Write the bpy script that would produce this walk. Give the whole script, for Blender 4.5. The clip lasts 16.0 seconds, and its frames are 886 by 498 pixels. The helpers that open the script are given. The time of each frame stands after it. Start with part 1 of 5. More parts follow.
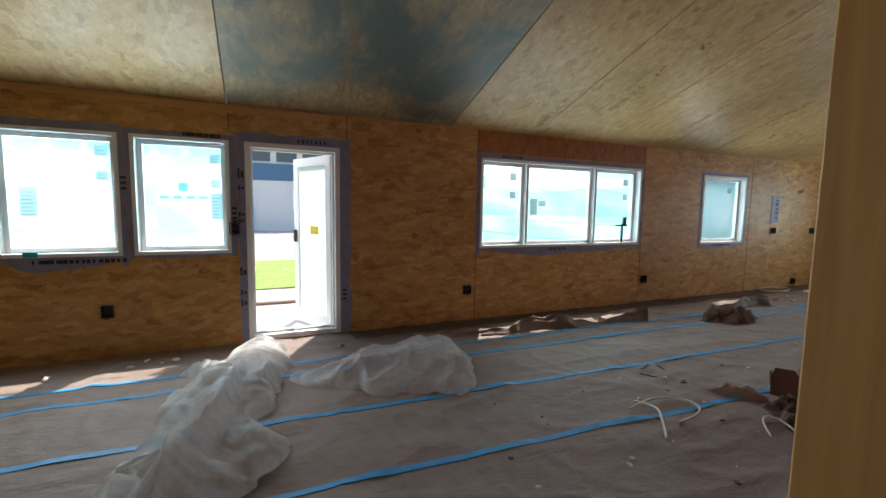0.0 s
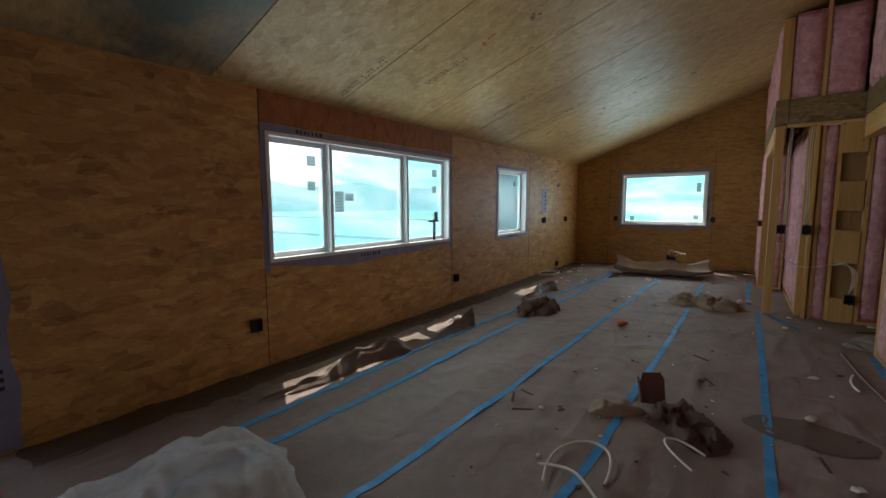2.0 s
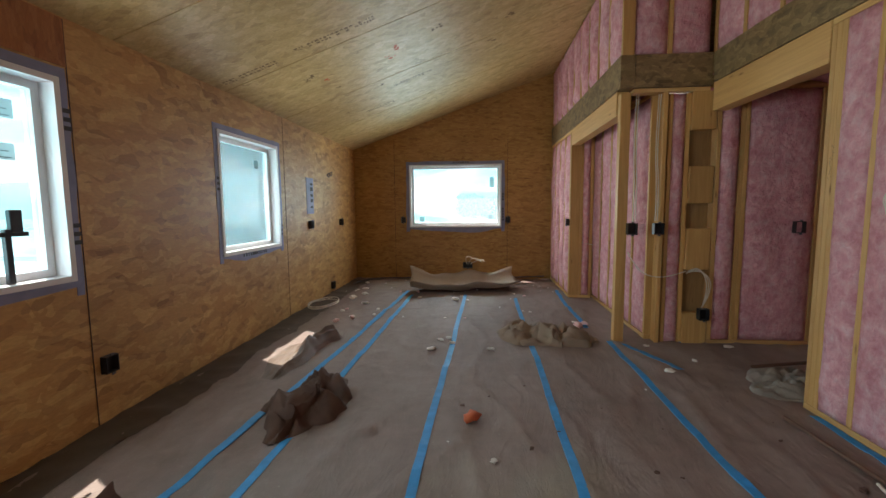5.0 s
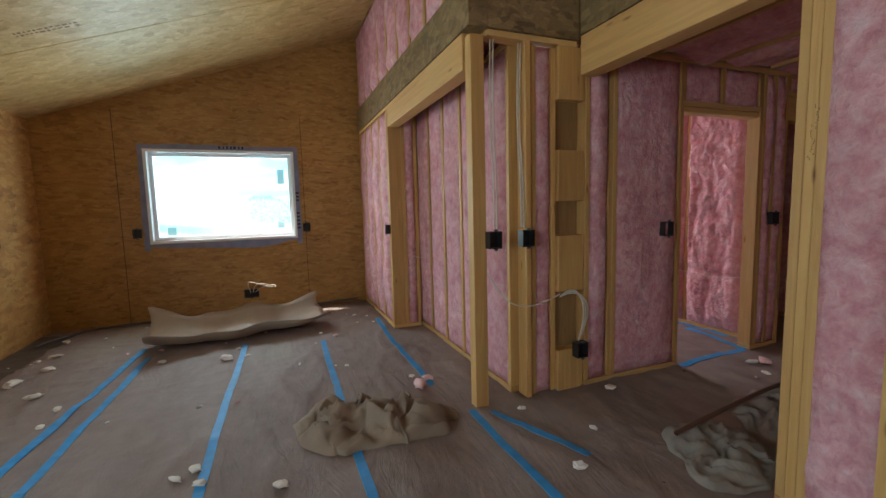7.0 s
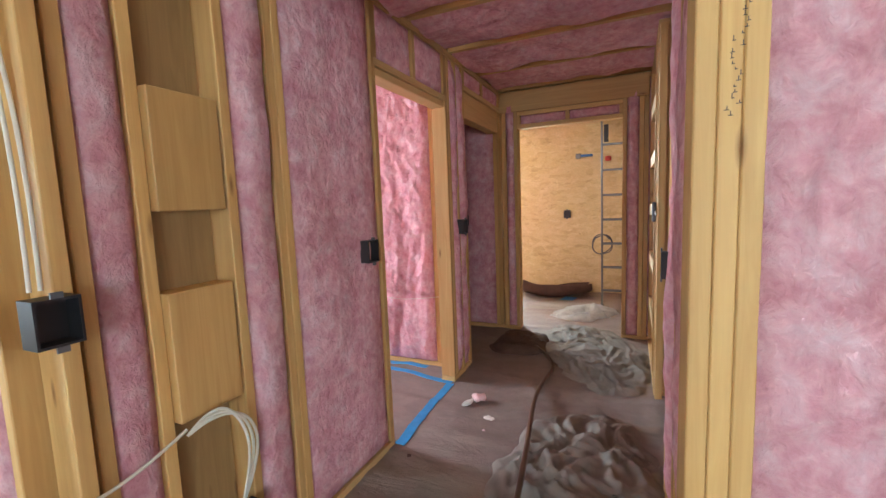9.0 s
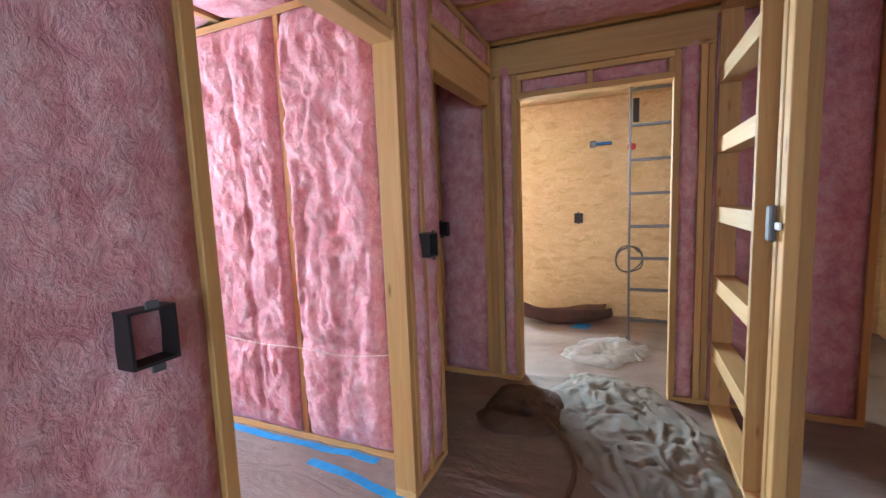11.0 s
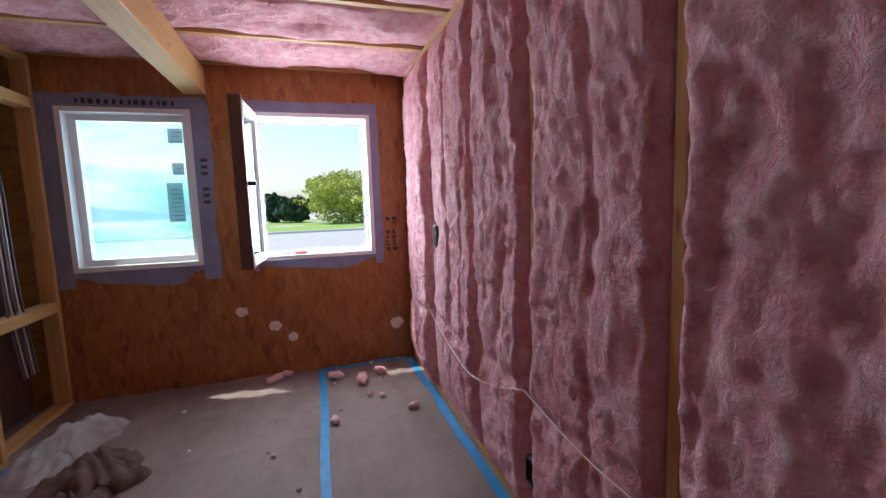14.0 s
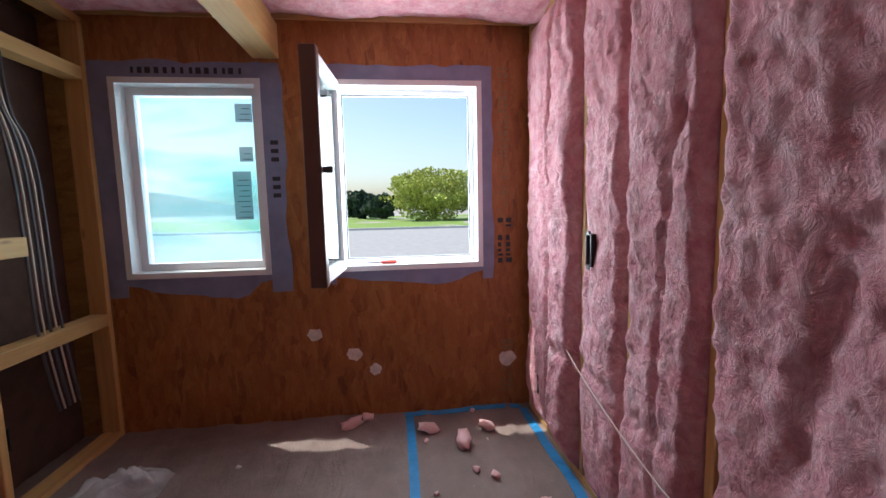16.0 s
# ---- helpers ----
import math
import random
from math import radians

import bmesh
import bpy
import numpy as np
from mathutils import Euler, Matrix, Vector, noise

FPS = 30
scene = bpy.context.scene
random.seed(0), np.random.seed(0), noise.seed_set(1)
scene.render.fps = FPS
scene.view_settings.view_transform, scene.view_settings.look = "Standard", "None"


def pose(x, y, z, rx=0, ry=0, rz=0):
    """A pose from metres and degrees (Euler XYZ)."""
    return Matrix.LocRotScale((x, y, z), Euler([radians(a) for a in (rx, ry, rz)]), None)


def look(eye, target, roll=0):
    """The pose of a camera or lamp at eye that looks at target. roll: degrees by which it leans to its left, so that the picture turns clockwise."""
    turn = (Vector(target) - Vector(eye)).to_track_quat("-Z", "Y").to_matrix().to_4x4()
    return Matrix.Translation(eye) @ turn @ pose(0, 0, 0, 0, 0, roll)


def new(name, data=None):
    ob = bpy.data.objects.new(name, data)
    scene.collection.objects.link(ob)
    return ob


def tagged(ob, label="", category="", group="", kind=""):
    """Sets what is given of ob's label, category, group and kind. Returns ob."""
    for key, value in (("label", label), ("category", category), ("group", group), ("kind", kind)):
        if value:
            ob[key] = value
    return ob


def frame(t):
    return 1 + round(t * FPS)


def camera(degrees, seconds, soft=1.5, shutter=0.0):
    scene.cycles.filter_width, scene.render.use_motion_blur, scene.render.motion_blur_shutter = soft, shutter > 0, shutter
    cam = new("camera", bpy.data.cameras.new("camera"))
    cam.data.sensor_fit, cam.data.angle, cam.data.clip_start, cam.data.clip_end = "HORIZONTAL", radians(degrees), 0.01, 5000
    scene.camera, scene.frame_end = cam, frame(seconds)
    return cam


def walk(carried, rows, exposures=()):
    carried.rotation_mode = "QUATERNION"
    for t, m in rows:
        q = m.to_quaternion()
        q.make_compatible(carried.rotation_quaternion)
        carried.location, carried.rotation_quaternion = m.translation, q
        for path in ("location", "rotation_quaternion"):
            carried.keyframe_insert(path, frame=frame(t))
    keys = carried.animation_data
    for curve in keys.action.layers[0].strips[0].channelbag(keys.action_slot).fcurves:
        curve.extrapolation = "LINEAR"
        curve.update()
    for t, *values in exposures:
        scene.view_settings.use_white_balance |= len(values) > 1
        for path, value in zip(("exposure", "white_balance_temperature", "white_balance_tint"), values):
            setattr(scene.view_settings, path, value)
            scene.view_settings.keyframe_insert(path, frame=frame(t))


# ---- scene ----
cam = camera(93.0, 16.0)
METRES, EYE, TILT, LEAN, TURN = 11.7, 1.45, 0.0, 0.0, -23.9
ROWS = [
    (0.0, 0.0, 0.0, 0.0, 0.09, -5.53, -0.93),
    (0.5, -0.0058, 0.0234, -0.0009, 0.69, -5.49, -0.87),
    (1.0, -0.0145, 0.0535, -0.0012, -6.5, -5.57, -0.66),
    (1.5, -0.0169, 0.0876, 0.0001, -16.98, -5.79, -0.28),
    (2.0, -0.0089, 0.1226, 0.0002, -30.68, -5.98, 0.16),
    (2.5, 0.0093, 0.1555, 0.0005, -43.85, -6.15, 0.63),
    (3.0, 0.0393, 0.1845, 0.0003, -49.07, -6.18, 0.88),
    (5.5, 0.2016, 0.3193, -0.0093, -67.72, -5.63, 0.72),
    (6.0, 0.2375, 0.3341, -0.0086, -75.64, -5.75, 1.13),
    (6.5, 0.2726, 0.3431, -0.0088, -81.07, -5.67, 1.27),
    (7.0, 0.312, 0.3474, -0.0085, -87.56, -5.7, 1.46),
    (7.5, 0.3513, 0.3461, -0.008, -97.26, -5.84, 1.85),
    (8.0, 0.3876, 0.339, -0.0078, -108.97, -6.0, 2.14),
    (8.5, 0.4187, 0.3257, -0.008, -121.76, -6.09, 2.21),
    (9.0, 0.4431, 0.307, -0.0076, -132.03, -6.16, 2.19),
    (11.5, 0.5287, 0.2025, -0.0066, -132.51, -6.28, 2.18),
    (12.0, 0.5461, 0.1887, -0.0067, -124.47, -6.06, 1.94),
    (12.5, 0.5661, 0.1828, -0.0055, -114.78, -6.27, 1.93),
    (13.0, 0.5854, 0.1778, -0.0065, -105.07, -6.07, 1.88),
    (13.5, 0.6048, 0.174, -0.0062, -92.31, -6.2, 1.86),
    (14.0, 0.624, 0.1754, -0.0068, -83.57, -6.13, 1.89),
    (14.5, 0.6435, 0.1798, -0.0071, -70.83, -6.01, 1.34),
    (15.0, 0.6617, 0.1888, -0.0071, -63.43, -5.94, 0.99),
    (15.5, 0.6795, 0.2008, -0.007, -69.13, -6.01, 1.11),
    (16.0, 0.6977, 0.2123, -0.0069, -72.66, -6.07, 1.22),
]
EXPOSURES = [
    (0.0, 1.35, 6500, 10), (0.5, 0.95, 6500, 10), (1.5, 0.75, 6500, 10), (2.0, 0.8, 6500, 10), (3.0, 1.4, 6500, 10), (5.5, 1.5, 6700, 12), (6.0, 2.2, 6500, 10), (7.0, 1.6, 6500, 10), (7.5, 1.8, 6450, 10), (8.0, 1.75, 6400, 10), (8.5, 2.15, 6300, 10), (9.0, 3.05, 6100, 10),
    (11.5, 3.2, 5500, 5), (12.0, 2.85, 5500, 5), (12.5, 2.2, 5600, 6), (13.0, 1.3, 5700, 7), (13.5, 0.9, 5800, 8), (14.5, 0.65, 5950, 8), (16.0, 0.5, 6100, 9)]
walk(cam, [(t, pose(0, 0, EYE, TILT, LEAN, TURN) @ pose(METRES * x, METRES * y, METRES * z, 90 + pitch, roll, yaw)) for t, x, y, z, yaw, pitch, roll in ROWS],
     EXPOSURES)


# ---- world, sun, light ----
SUN_AZ, SUN_EL = 30.0, 62.0   # clockwise from +y, above the horizon
world = bpy.data.worlds.new("sky")
scene.world = world
world.use_nodes = True
wn = world.node_tree
sky = wn.nodes.new("ShaderNodeTexSky")
sky.sky_type = 'NISHITA'
sky.sun_disc = False
sky.sun_elevation = radians(SUN_EL)
sky.sun_rotation = radians(SUN_AZ)
sky.air_density, sky.dust_density = 1.0, 2.0
wn.links.new(sky.outputs[0], wn.nodes["Background"].inputs[0])
wn.nodes["Background"].inputs[1].default_value = 0.15
sun = new("sun", bpy.data.lights.new("sun", 'SUN'))
sun.data.energy, sun.data.angle, sun.data.color = 3.2, radians(0.6), (1.0, 0.95, 0.86)
_sd = Vector((math.sin(radians(SUN_AZ)) * math.cos(radians(SUN_EL)), math.cos(radians(SUN_AZ)) * math.cos(radians(SUN_EL)), math.sin(radians(SUN_EL))))
sun.matrix_world = look(_sd * 30, (0, 0, 0))


def window_light(name, at, towards, w, h, power):
    """Sky light that falls through a window's opening."""
    la = bpy.data.lights.new(name, 'AREA')
    la.shape, la.size, la.size_y, la.energy, la.color = 'RECTANGLE', w, h, power, (0.86, 0.95, 1.0)
    ob = new(name, la)
    ob.matrix_world = look(at, towards)
    return ob


NL = 11.0   # watts for each square metre of window
for x0, x1, z0, z1, k in ((-2.0, -1.2, 1.0, 2.05, 1.7), (-1.02, -0.28, 1.0, 2.05, 1.7), (2.68, 5.41, 1.0, 2.06, 0.72), (6.95, 8.0, 0.96, 2.04, 0.7)):
    window_light("window_light_north", ((x0 + x1) / 2, 4.94, (z0 + z1) / 2), ((x0 + x1) / 2, 0, (z0 + z1) / 2), x1 - x0, z1 - z0, k * NL * (x1 - x0) * (z1 - z0))
window_light("window_light_east", (11.31, 2.855, 1.56), (0, 2.855, 1.56), 1.66, 1.1, NL * 1.7)
window_light("window_light_bedroom", (11.31, 0.145, 1.545), (0, 0.145, 1.545), 0.78, 1.1, NL * 0.6)
window_light("window_light_bedroom_open", (11.31, -1.13, 1.545), (0, -1.13, 1.545), 0.84, 1.1, NL * 2.5)
window_light("window_light_south", (9.1, -5.31, 1.52), (9.1, 0, 1.52), 1.52, 1.08, NL * 4.6)


# ---- materials ----
class Nodes:
    """A short hand for node materials."""

    def __init__(self, name, rough=0.8, metal=0.0):
        self.m = bpy.data.materials.new(name)
        self.m.use_nodes = True
        self.t = self.m.node_tree
        self.b = self.t.nodes["Principled BSDF"]
        self.b.inputs["Roughness"].default_value = rough
        self.b.inputs["Metallic"].default_value = metal
        self.co = self.t.nodes.new("ShaderNodeTexCoord")

    def map(self, scale, rot=(0, 0, 0), kind="Object"):
        n = self.t.nodes.new("ShaderNodeMapping")
        n.inputs["Scale"].default_value = scale
        n.inputs["Rotation"].default_value = [radians(a) for a in rot]
        self.t.links.new(self.co.outputs[kind], n.inputs[0])
        return n.outputs[0]

    def noise(self, vec, scale=1.0, detail=4.0, rough=0.55, dist=0.0):
        n = self.t.nodes.new("ShaderNodeTexNoise")
        n.inputs["Scale"].default_value, n.inputs["Detail"].default_value = scale, detail
        n.inputs["Roughness"].default_value, n.inputs["Distortion"].default_value = rough, dist
        self.t.links.new(vec, n.inputs["Vector"])
        return n.outputs["Fac"]

    def voronoi(self, vec, scale=1.0):
        n = self.t.nodes.new("ShaderNodeTexVoronoi")
        n.inputs["Scale"].default_value = scale
        self.t.links.new(vec, n.inputs["Vector"])
        return n

    def ramp(self, fac, stops):
        n = self.t.nodes.new("ShaderNodeValToRGB")
        while len(n.color_ramp.elements) < len(stops):
            n.color_ramp.elements.new(0.5)
        for e, (p, c) in zip(n.color_ramp.elements, stops):
            e.position, e.color = p, (*c, 1) if len(c) == 3 else c
        self.t.links.new(fac, n.inputs[0])
        return n.outputs[0]

    def mix(self, a, b, fac=0.5, mode='MIX'):
        n = self.t.nodes.new("ShaderNodeMixRGB")
        n.blend_type = mode
        for i, v in ((0, fac), (1, a), (2, b)):
            if isinstance(v, (int, float)):
                n.inputs[i].default_value = v
            elif isinstance(v, tuple):
                n.inputs[i].default_value = (*v, 1)
            else:
                self.t.links.new(v, n.inputs[i])
        return n.outputs[0]

    def add_warp(self, vec, noise_out, amount):
        n = self.t.nodes.new("ShaderNodeVectorMath")
        n.operation = 'MULTIPLY_ADD'
        c = self.t.nodes.new("ShaderNodeCombineXYZ")
        for i in range(3):
            self.t.links.new(noise_out, c.inputs[i])
        self.t.links.new(c.outputs[0], n.inputs[0])
        n.inputs[1].default_value = (amount, amount, amount)
        self.t.links.new(vec, n.inputs[2])
        return n.outputs[0]

    def colour(self, c):
        if isinstance(c, tuple):
            self.b.inputs["Base Color"].default_value = (*c, 1)
        else:
            self.t.links.new(c, self.b.inputs["Base Color"])
        return self

    def rough(self, r):
        self.t.links.new(r, self.b.inputs["Roughness"])
        return self

    def bump(self, h, strength=0.3, dist=0.01):
        n = self.t.nodes.new("ShaderNodeBump")
        n.inputs["Strength"].default_value, n.inputs["Distance"].default_value = strength, dist
        self.t.links.new(h, n.inputs["Height"])
        self.t.links.new(n.outputs[0], self.b.inputs["Normal"])
        return self


def osb(name, scale, light, mid, dark, stain=None, gloss=0.5):
    """Strand board: long flakes of wood in many tones."""
    n = Nodes(name, gloss)
    base = n.map(scale)
    warp = n.noise(n.map((3, 3, 3)), 1.0, 3)
    v = n.voronoi(n.add_warp(base, warp, 4.0))
    v2 = n.voronoi(n.add_warp(n.map(tuple(s * 0.6 for s in scale), (25, 35, 30)), warp, 2.5))
    sep = n.t.nodes.new("ShaderNodeSeparateColor")
    n.t.links.new(v.outputs["Color"], sep.inputs[0])
    sep2 = n.t.nodes.new("ShaderNodeSeparateColor")
    n.t.links.new(v2.outputs["Color"], sep2.inputs[0])
    flakes = n.ramp(sep.outputs[0], [(0.0, dark), (0.16, mid), (0.55, mid), (0.9, light)])
    flakes2 = n.ramp(sep2.outputs[1], [(0.0, dark), (0.2, mid), (1.0, light)])
    c = n.mix(flakes, flakes2, 0.45)
    grain = n.noise(n.map(tuple(s * 3 for s in scale)), 1.0, 5)
    c = n.mix(c, n.ramp(grain, [(0.3, (0.72, 0.70, 0.66)), (0.7, (1.0, 1.0, 1.0))]), 0.7, 'MULTIPLY')
    cloud = n.noise(n.map((0.7, 0.7, 0.7)), 1.0, 4)
    c = n.mix(c, n.ramp(cloud, [(0.35, (0.82, 0.78, 0.72)), (0.65, (1.05, 1.03, 1.0))]), 0.8, 'MULTIPLY')
    if stain:
        patch = n.noise(n.map((1.1, 0.9, 1.0)), 1.0, 5, 0.6, 0.6)
        c = n.mix(c, n.mix(c, stain, 0.88, 'MIX'), n.ramp(patch, [(0.42, (1, 1, 1)), (0.64, (0.10, 0.10, 0.10))]))
    n.colour(c).bump(n.mix(v.outputs["Distance"], grain, 0.6), 0.35, 0.004)
    return n.m


OSB_WALL = osb("osb_wall", (9, 9, 24), (0.72, 0.46, 0.17), (0.54, 0.295, 0.088), (0.29, 0.145, 0.042))
OSB_END = osb("osb_end_wall", (13, 13, 42), (0.56, 0.34, 0.11), (0.44, 0.24, 0.07), (0.27, 0.13, 0.035))
OSB_RED = osb("osb_bedroom_wall", (42, 38, 12), (0.47, 0.20, 0.06), (0.37, 0.135, 0.033), (0.20, 0.065, 0.015))
OSB_PALE = osb("osb_pale_wall", (13, 13, 30), (0.74, 0.63, 0.36), (0.66, 0.53, 0.27), (0.50, 0.38, 0.18))
OSB_CEIL = osb("osb_ceiling", (22, 12, 12), (0.74, 0.56, 0.27), (0.60, 0.42, 0.17), (0.42, 0.27, 0.10), gloss=0.47)
OSB_STAIN = osb("osb_stained_panel", (34, 11, 11), (0.60, 0.47, 0.25), (0.46, 0.35, 0.17), (0.27, 0.22, 0.12), (0.065, 0.125, 0.135))
OSB_RIM = osb("osb_rim", (16, 16, 30), (0.36, 0.26, 0.13), (0.22, 0.15, 0.07), (0.09, 0.06, 0.03))


def lumber(name, a, b, scale):
    n = Nodes(name, 0.6)
    g = n.noise(n.map(scale), 1.0, 6, 0.6, 1.2)
    c = n.ramp(g, [(0.25, b), (0.75, a)])
    k = n.voronoi(n.map(tuple(2.2 if s < 5 else 9 for s in scale)))
    c = n.mix(c, n.ramp(k.outputs["Distance"], [(0.02, (0.30, 0.16, 0.07)), (0.10, (1, 1, 1))]), 0.8, 'MULTIPLY')
    o = n.t.nodes.new("ShaderNodeObjectInfo")
    c = n.mix(c, n.ramp(o.outputs["Random"], [(0, (0.78, 0.74, 0.70)), (1, (1.06, 1.04, 1.0))]), 1.0, 'MULTIPLY')
    n.colour(c).bump(g, 0.15, 0.003)
    return n.m


WOOD_V = lumber("stud_wood", (0.70, 0.44, 0.17), (0.52, 0.29, 0.095), (26, 26, 1.3))
WOOD_X = lumber("beam_wood_x", (0.70, 0.44, 0.17), (0.54, 0.31, 0.11), (1.3, 26, 26))
WOOD_Y = lumber("beam_wood_y", (0.70, 0.46, 0.20), (0.56, 0.34, 0.13), (26, 1.3, 26))
# plywood with the shade of the column's recesses put into its darker colour
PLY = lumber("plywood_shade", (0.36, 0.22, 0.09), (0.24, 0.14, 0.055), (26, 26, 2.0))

n = Nodes("pink_insulation", 0.95)
w = n.noise(n.map((4, 4, 4)), 1.0, 4, 0.6, 0.5)
f = n.noise(n.map((15, 15, 14)), 1.0, 8, 0.66, 0.25)
strand = n.noise(n.map((24, 24, 20)), 1.0, 7, 0.7, 1.1)
big = n.noise(n.map((1.4, 1.4, 0.9)), 1.0, 3)
c = n.ramp(f, [(0.25, (0.68, 0.28, 0.32)), (0.5, (0.85, 0.51, 0.54)), (0.74, (0.92, 0.76, 0.77))])
c = n.mix(c, n.ramp(strand, [(0.36, (0.80, 0.66, 0.69)), (0.62, (1.05, 1.05, 1.05))]), 0.55, 'MULTIPLY')
c = n.mix(c, n.ramp(w, [(0.3, (0.80, 0.66, 0.68)), (0.66, (1.04, 1.0, 1.0))]), 0.9, 'MULTIPLY')
c = n.mix(c, n.ramp(big, [(0.35, (0.84, 0.70, 0.72)), (0.65, (1, 1.02, 1.02))]), 0.65, 'MULTIPLY')
n.colour(c).bump(n.mix(n.mix(f, w, 0.45), strand, 0.35), 1.0, 0.05)
PINK = n.m


def plain(name, col, rough=0.6, metal=0.0, var=0.12, scale=6.0, bump=0.08):
    n = Nodes(name, rough, metal)
    a = n.noise(n.map((scale, scale, scale)), 1.0, 5)
    n.colour(n.ramp(a, [(0.25, tuple(v * (1 - var) for v in col)), (0.75, tuple(min(1, v * (1 + var)) for v in col))]))
    n.bump(a, bump, 0.004)
    return n.m


VINYL = plain("white_vinyl", (0.80, 0.81, 0.82), 0.35, var=0.03)
BROWN_EDGE = plain("brown_sash_edge", (0.10, 0.055, 0.04), 0.4)
MEMBRANE = plain("grey_violet_membrane", (0.225, 0.24, 0.36), 0.55, var=0.18, scale=9)
INK = plain("black_ink", (0.03, 0.03, 0.035), 0.6)
INK_SOFT = plain("faded_ink", (0.25, 0.165, 0.08), 0.8)
ORANGE = plain("orange_marking", (0.55, 0.13, 0.05), 0.7)
BLACK = plain("black_plastic", (0.016, 0.016, 0.018), 0.45)
TAPE = plain("blue_painter_tape", (0.025, 0.25, 0.55), 0.6, var=0.2, scale=14)
CABLE = plain("white_cable", (0.66, 0.60, 0.50), 0.45)
HOSE = plain("brown_hose", (0.11, 0.055, 0.035), 0.5)
CONDUIT = plain("grey_cable", (0.10, 0.10, 0.11), 0.5)
METAL = plain("dull_aluminium", (0.20, 0.21, 0.22), 0.38, 0.9, var=0.1)
PAPERY = plain("white_label", (0.72, 0.74, 0.74), 0.6)
PINK_SCRAP = plain("pink_scrap", (0.80, 0.52, 0.50), 0.95, var=0.3, scale=25, bump=0.6)
WHITE_SCRAP = plain("white_scrap", (0.72, 0.68, 0.62), 0.9, var=0.2, scale=25, bump=0.4)
BLUE_BOX = plain("blue_box_plastic", (0.02, 0.13, 0.42), 0.45)
RED = plain("red_plastic", (0.55, 0.06, 0.04), 0.5)
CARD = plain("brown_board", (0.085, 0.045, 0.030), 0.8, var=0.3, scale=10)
KRAFT = plain("kraft_paper", (0.26, 0.195, 0.14), 0.85, var=0.18, scale=5, bump=0.3)
CANVAS = plain("canvas_cloth", (0.23, 0.20, 0.17), 0.9, var=0.2, scale=7, bump=0.5)

n = Nodes("floor_paper", 0.72)
a = n.noise(n.map((0.9, 2.4, 1)), 1.0, 5, 0.6, 0.4)
b = n.noise(n.map((9, 9, 9)), 1.0, 6, 0.65)
s = n.noise(n.map((0.45, 0.7, 1)), 1.0, 4, 0.6)
c = n.ramp(a, [(0.3, (0.205, 0.150, 0.128)), (0.7, (0.285, 0.222, 0.196))])
c = n.mix(c, n.ramp(b, [(0.3, (0.8, 0.78, 0.76)), (0.7, (1.04, 1.03, 1.02))]), 0.8, 'MULTIPLY')
c = n.mix(c, (0.33, 0.30, 0.22), n.ramp(s, [(0.56, (0, 0, 0)), (0.70, (0.55, 0.55, 0.55))]))
wr = n.noise(n.map((1.6, 4.5, 1)), 1.0, 7, 0.7, 2.5)
dust = n.noise(n.map((60, 60, 60)), 1.0, 3, 0.7)
c = n.mix(c, (0.42, 0.38, 0.33), n.ramp(dust, [(0.66, (0, 0, 0)), (0.74, (0.7, 0.7, 0.7))]))
n.colour(c).bump(n.mix(wr, b, 0.35), 0.6, 0.035)
PAPER = n.m


def film_glass(name, tint, milk, frost, view_bands=False):
    """Glass behind a protective film: partly clear, partly milky."""
    m = bpy.data.materials.new(name)
    m.use_nodes = True
    t = m.node_tree
    t.nodes.remove(t.nodes["Principled BSDF"])
    out = t.nodes["Material Output"]
    clear = t.nodes.new("ShaderNodeBsdfTransparent")
    clear.inputs[0].default_value = (*tint, 1)
    soft = t.nodes.new("ShaderNodeBsdfTranslucent")
    soft.inputs[0].default_value = (*milk, 1)
    gloss = t.nodes.new("ShaderNodeBsdfGlossy")
    gloss.inputs["Roughness"].default_value = 0.02
    m1, m2 = t.nodes.new("ShaderNodeMixShader"), t.nodes.new("ShaderNodeMixShader")
    fr = t.nodes.new("ShaderNodeFresnel")
    fr.inputs[0].default_value = 1.22
    m1.inputs[0].default_value = frost
    if view_bands:
        # whiter and bluer bands in the tint stand for the bright, blurred outdoors
        co, mp, nz, rp = (t.nodes.new("ShaderNode" + k) for k in ("TexCoord", "Mapping", "TexNoise", "ValToRGB"))
        mp.inputs["Scale"].default_value = (0.45, 0.45, 1.7)
        nz.inputs["Scale"].default_value, nz.inputs["Detail"].default_value, nz.inputs["Distortion"].default_value = 1.0, 4.0, 1.4
        t.links.new(co.outputs["Object"], mp.inputs[0])
        t.links.new(mp.outputs[0], nz.inputs[0])
        t.links.new(nz.outputs[0], rp.inputs[0])
        rp.color_ramp.elements[0].position, rp.color_ramp.elements[0].color = 0.38, (tint[0] * 0.62, tint[1] * 0.95, tint[2] * 0.97, 1)
        rp.color_ramp.elements[1].position, rp.color_ramp.elements[1].color = 0.60, (tint[1] * 1.05, tint[1] * 1.15, tint[2] * 1.15, 1)
        t.links.new(rp.outputs[0], clear.inputs[0])
    t.links.new(clear.outputs[0], m1.inputs[1])
    t.links.new(soft.outputs[0], m1.inputs[2])
    t.links.new(fr.outputs[0], m2.inputs[0])
    t.links.new(m1.outputs[0], m2.inputs[1])
    t.links.new(gloss.outputs[0], m2.inputs[2])
    t.links.new(m2.outputs[0], out.inputs[0])
    return m


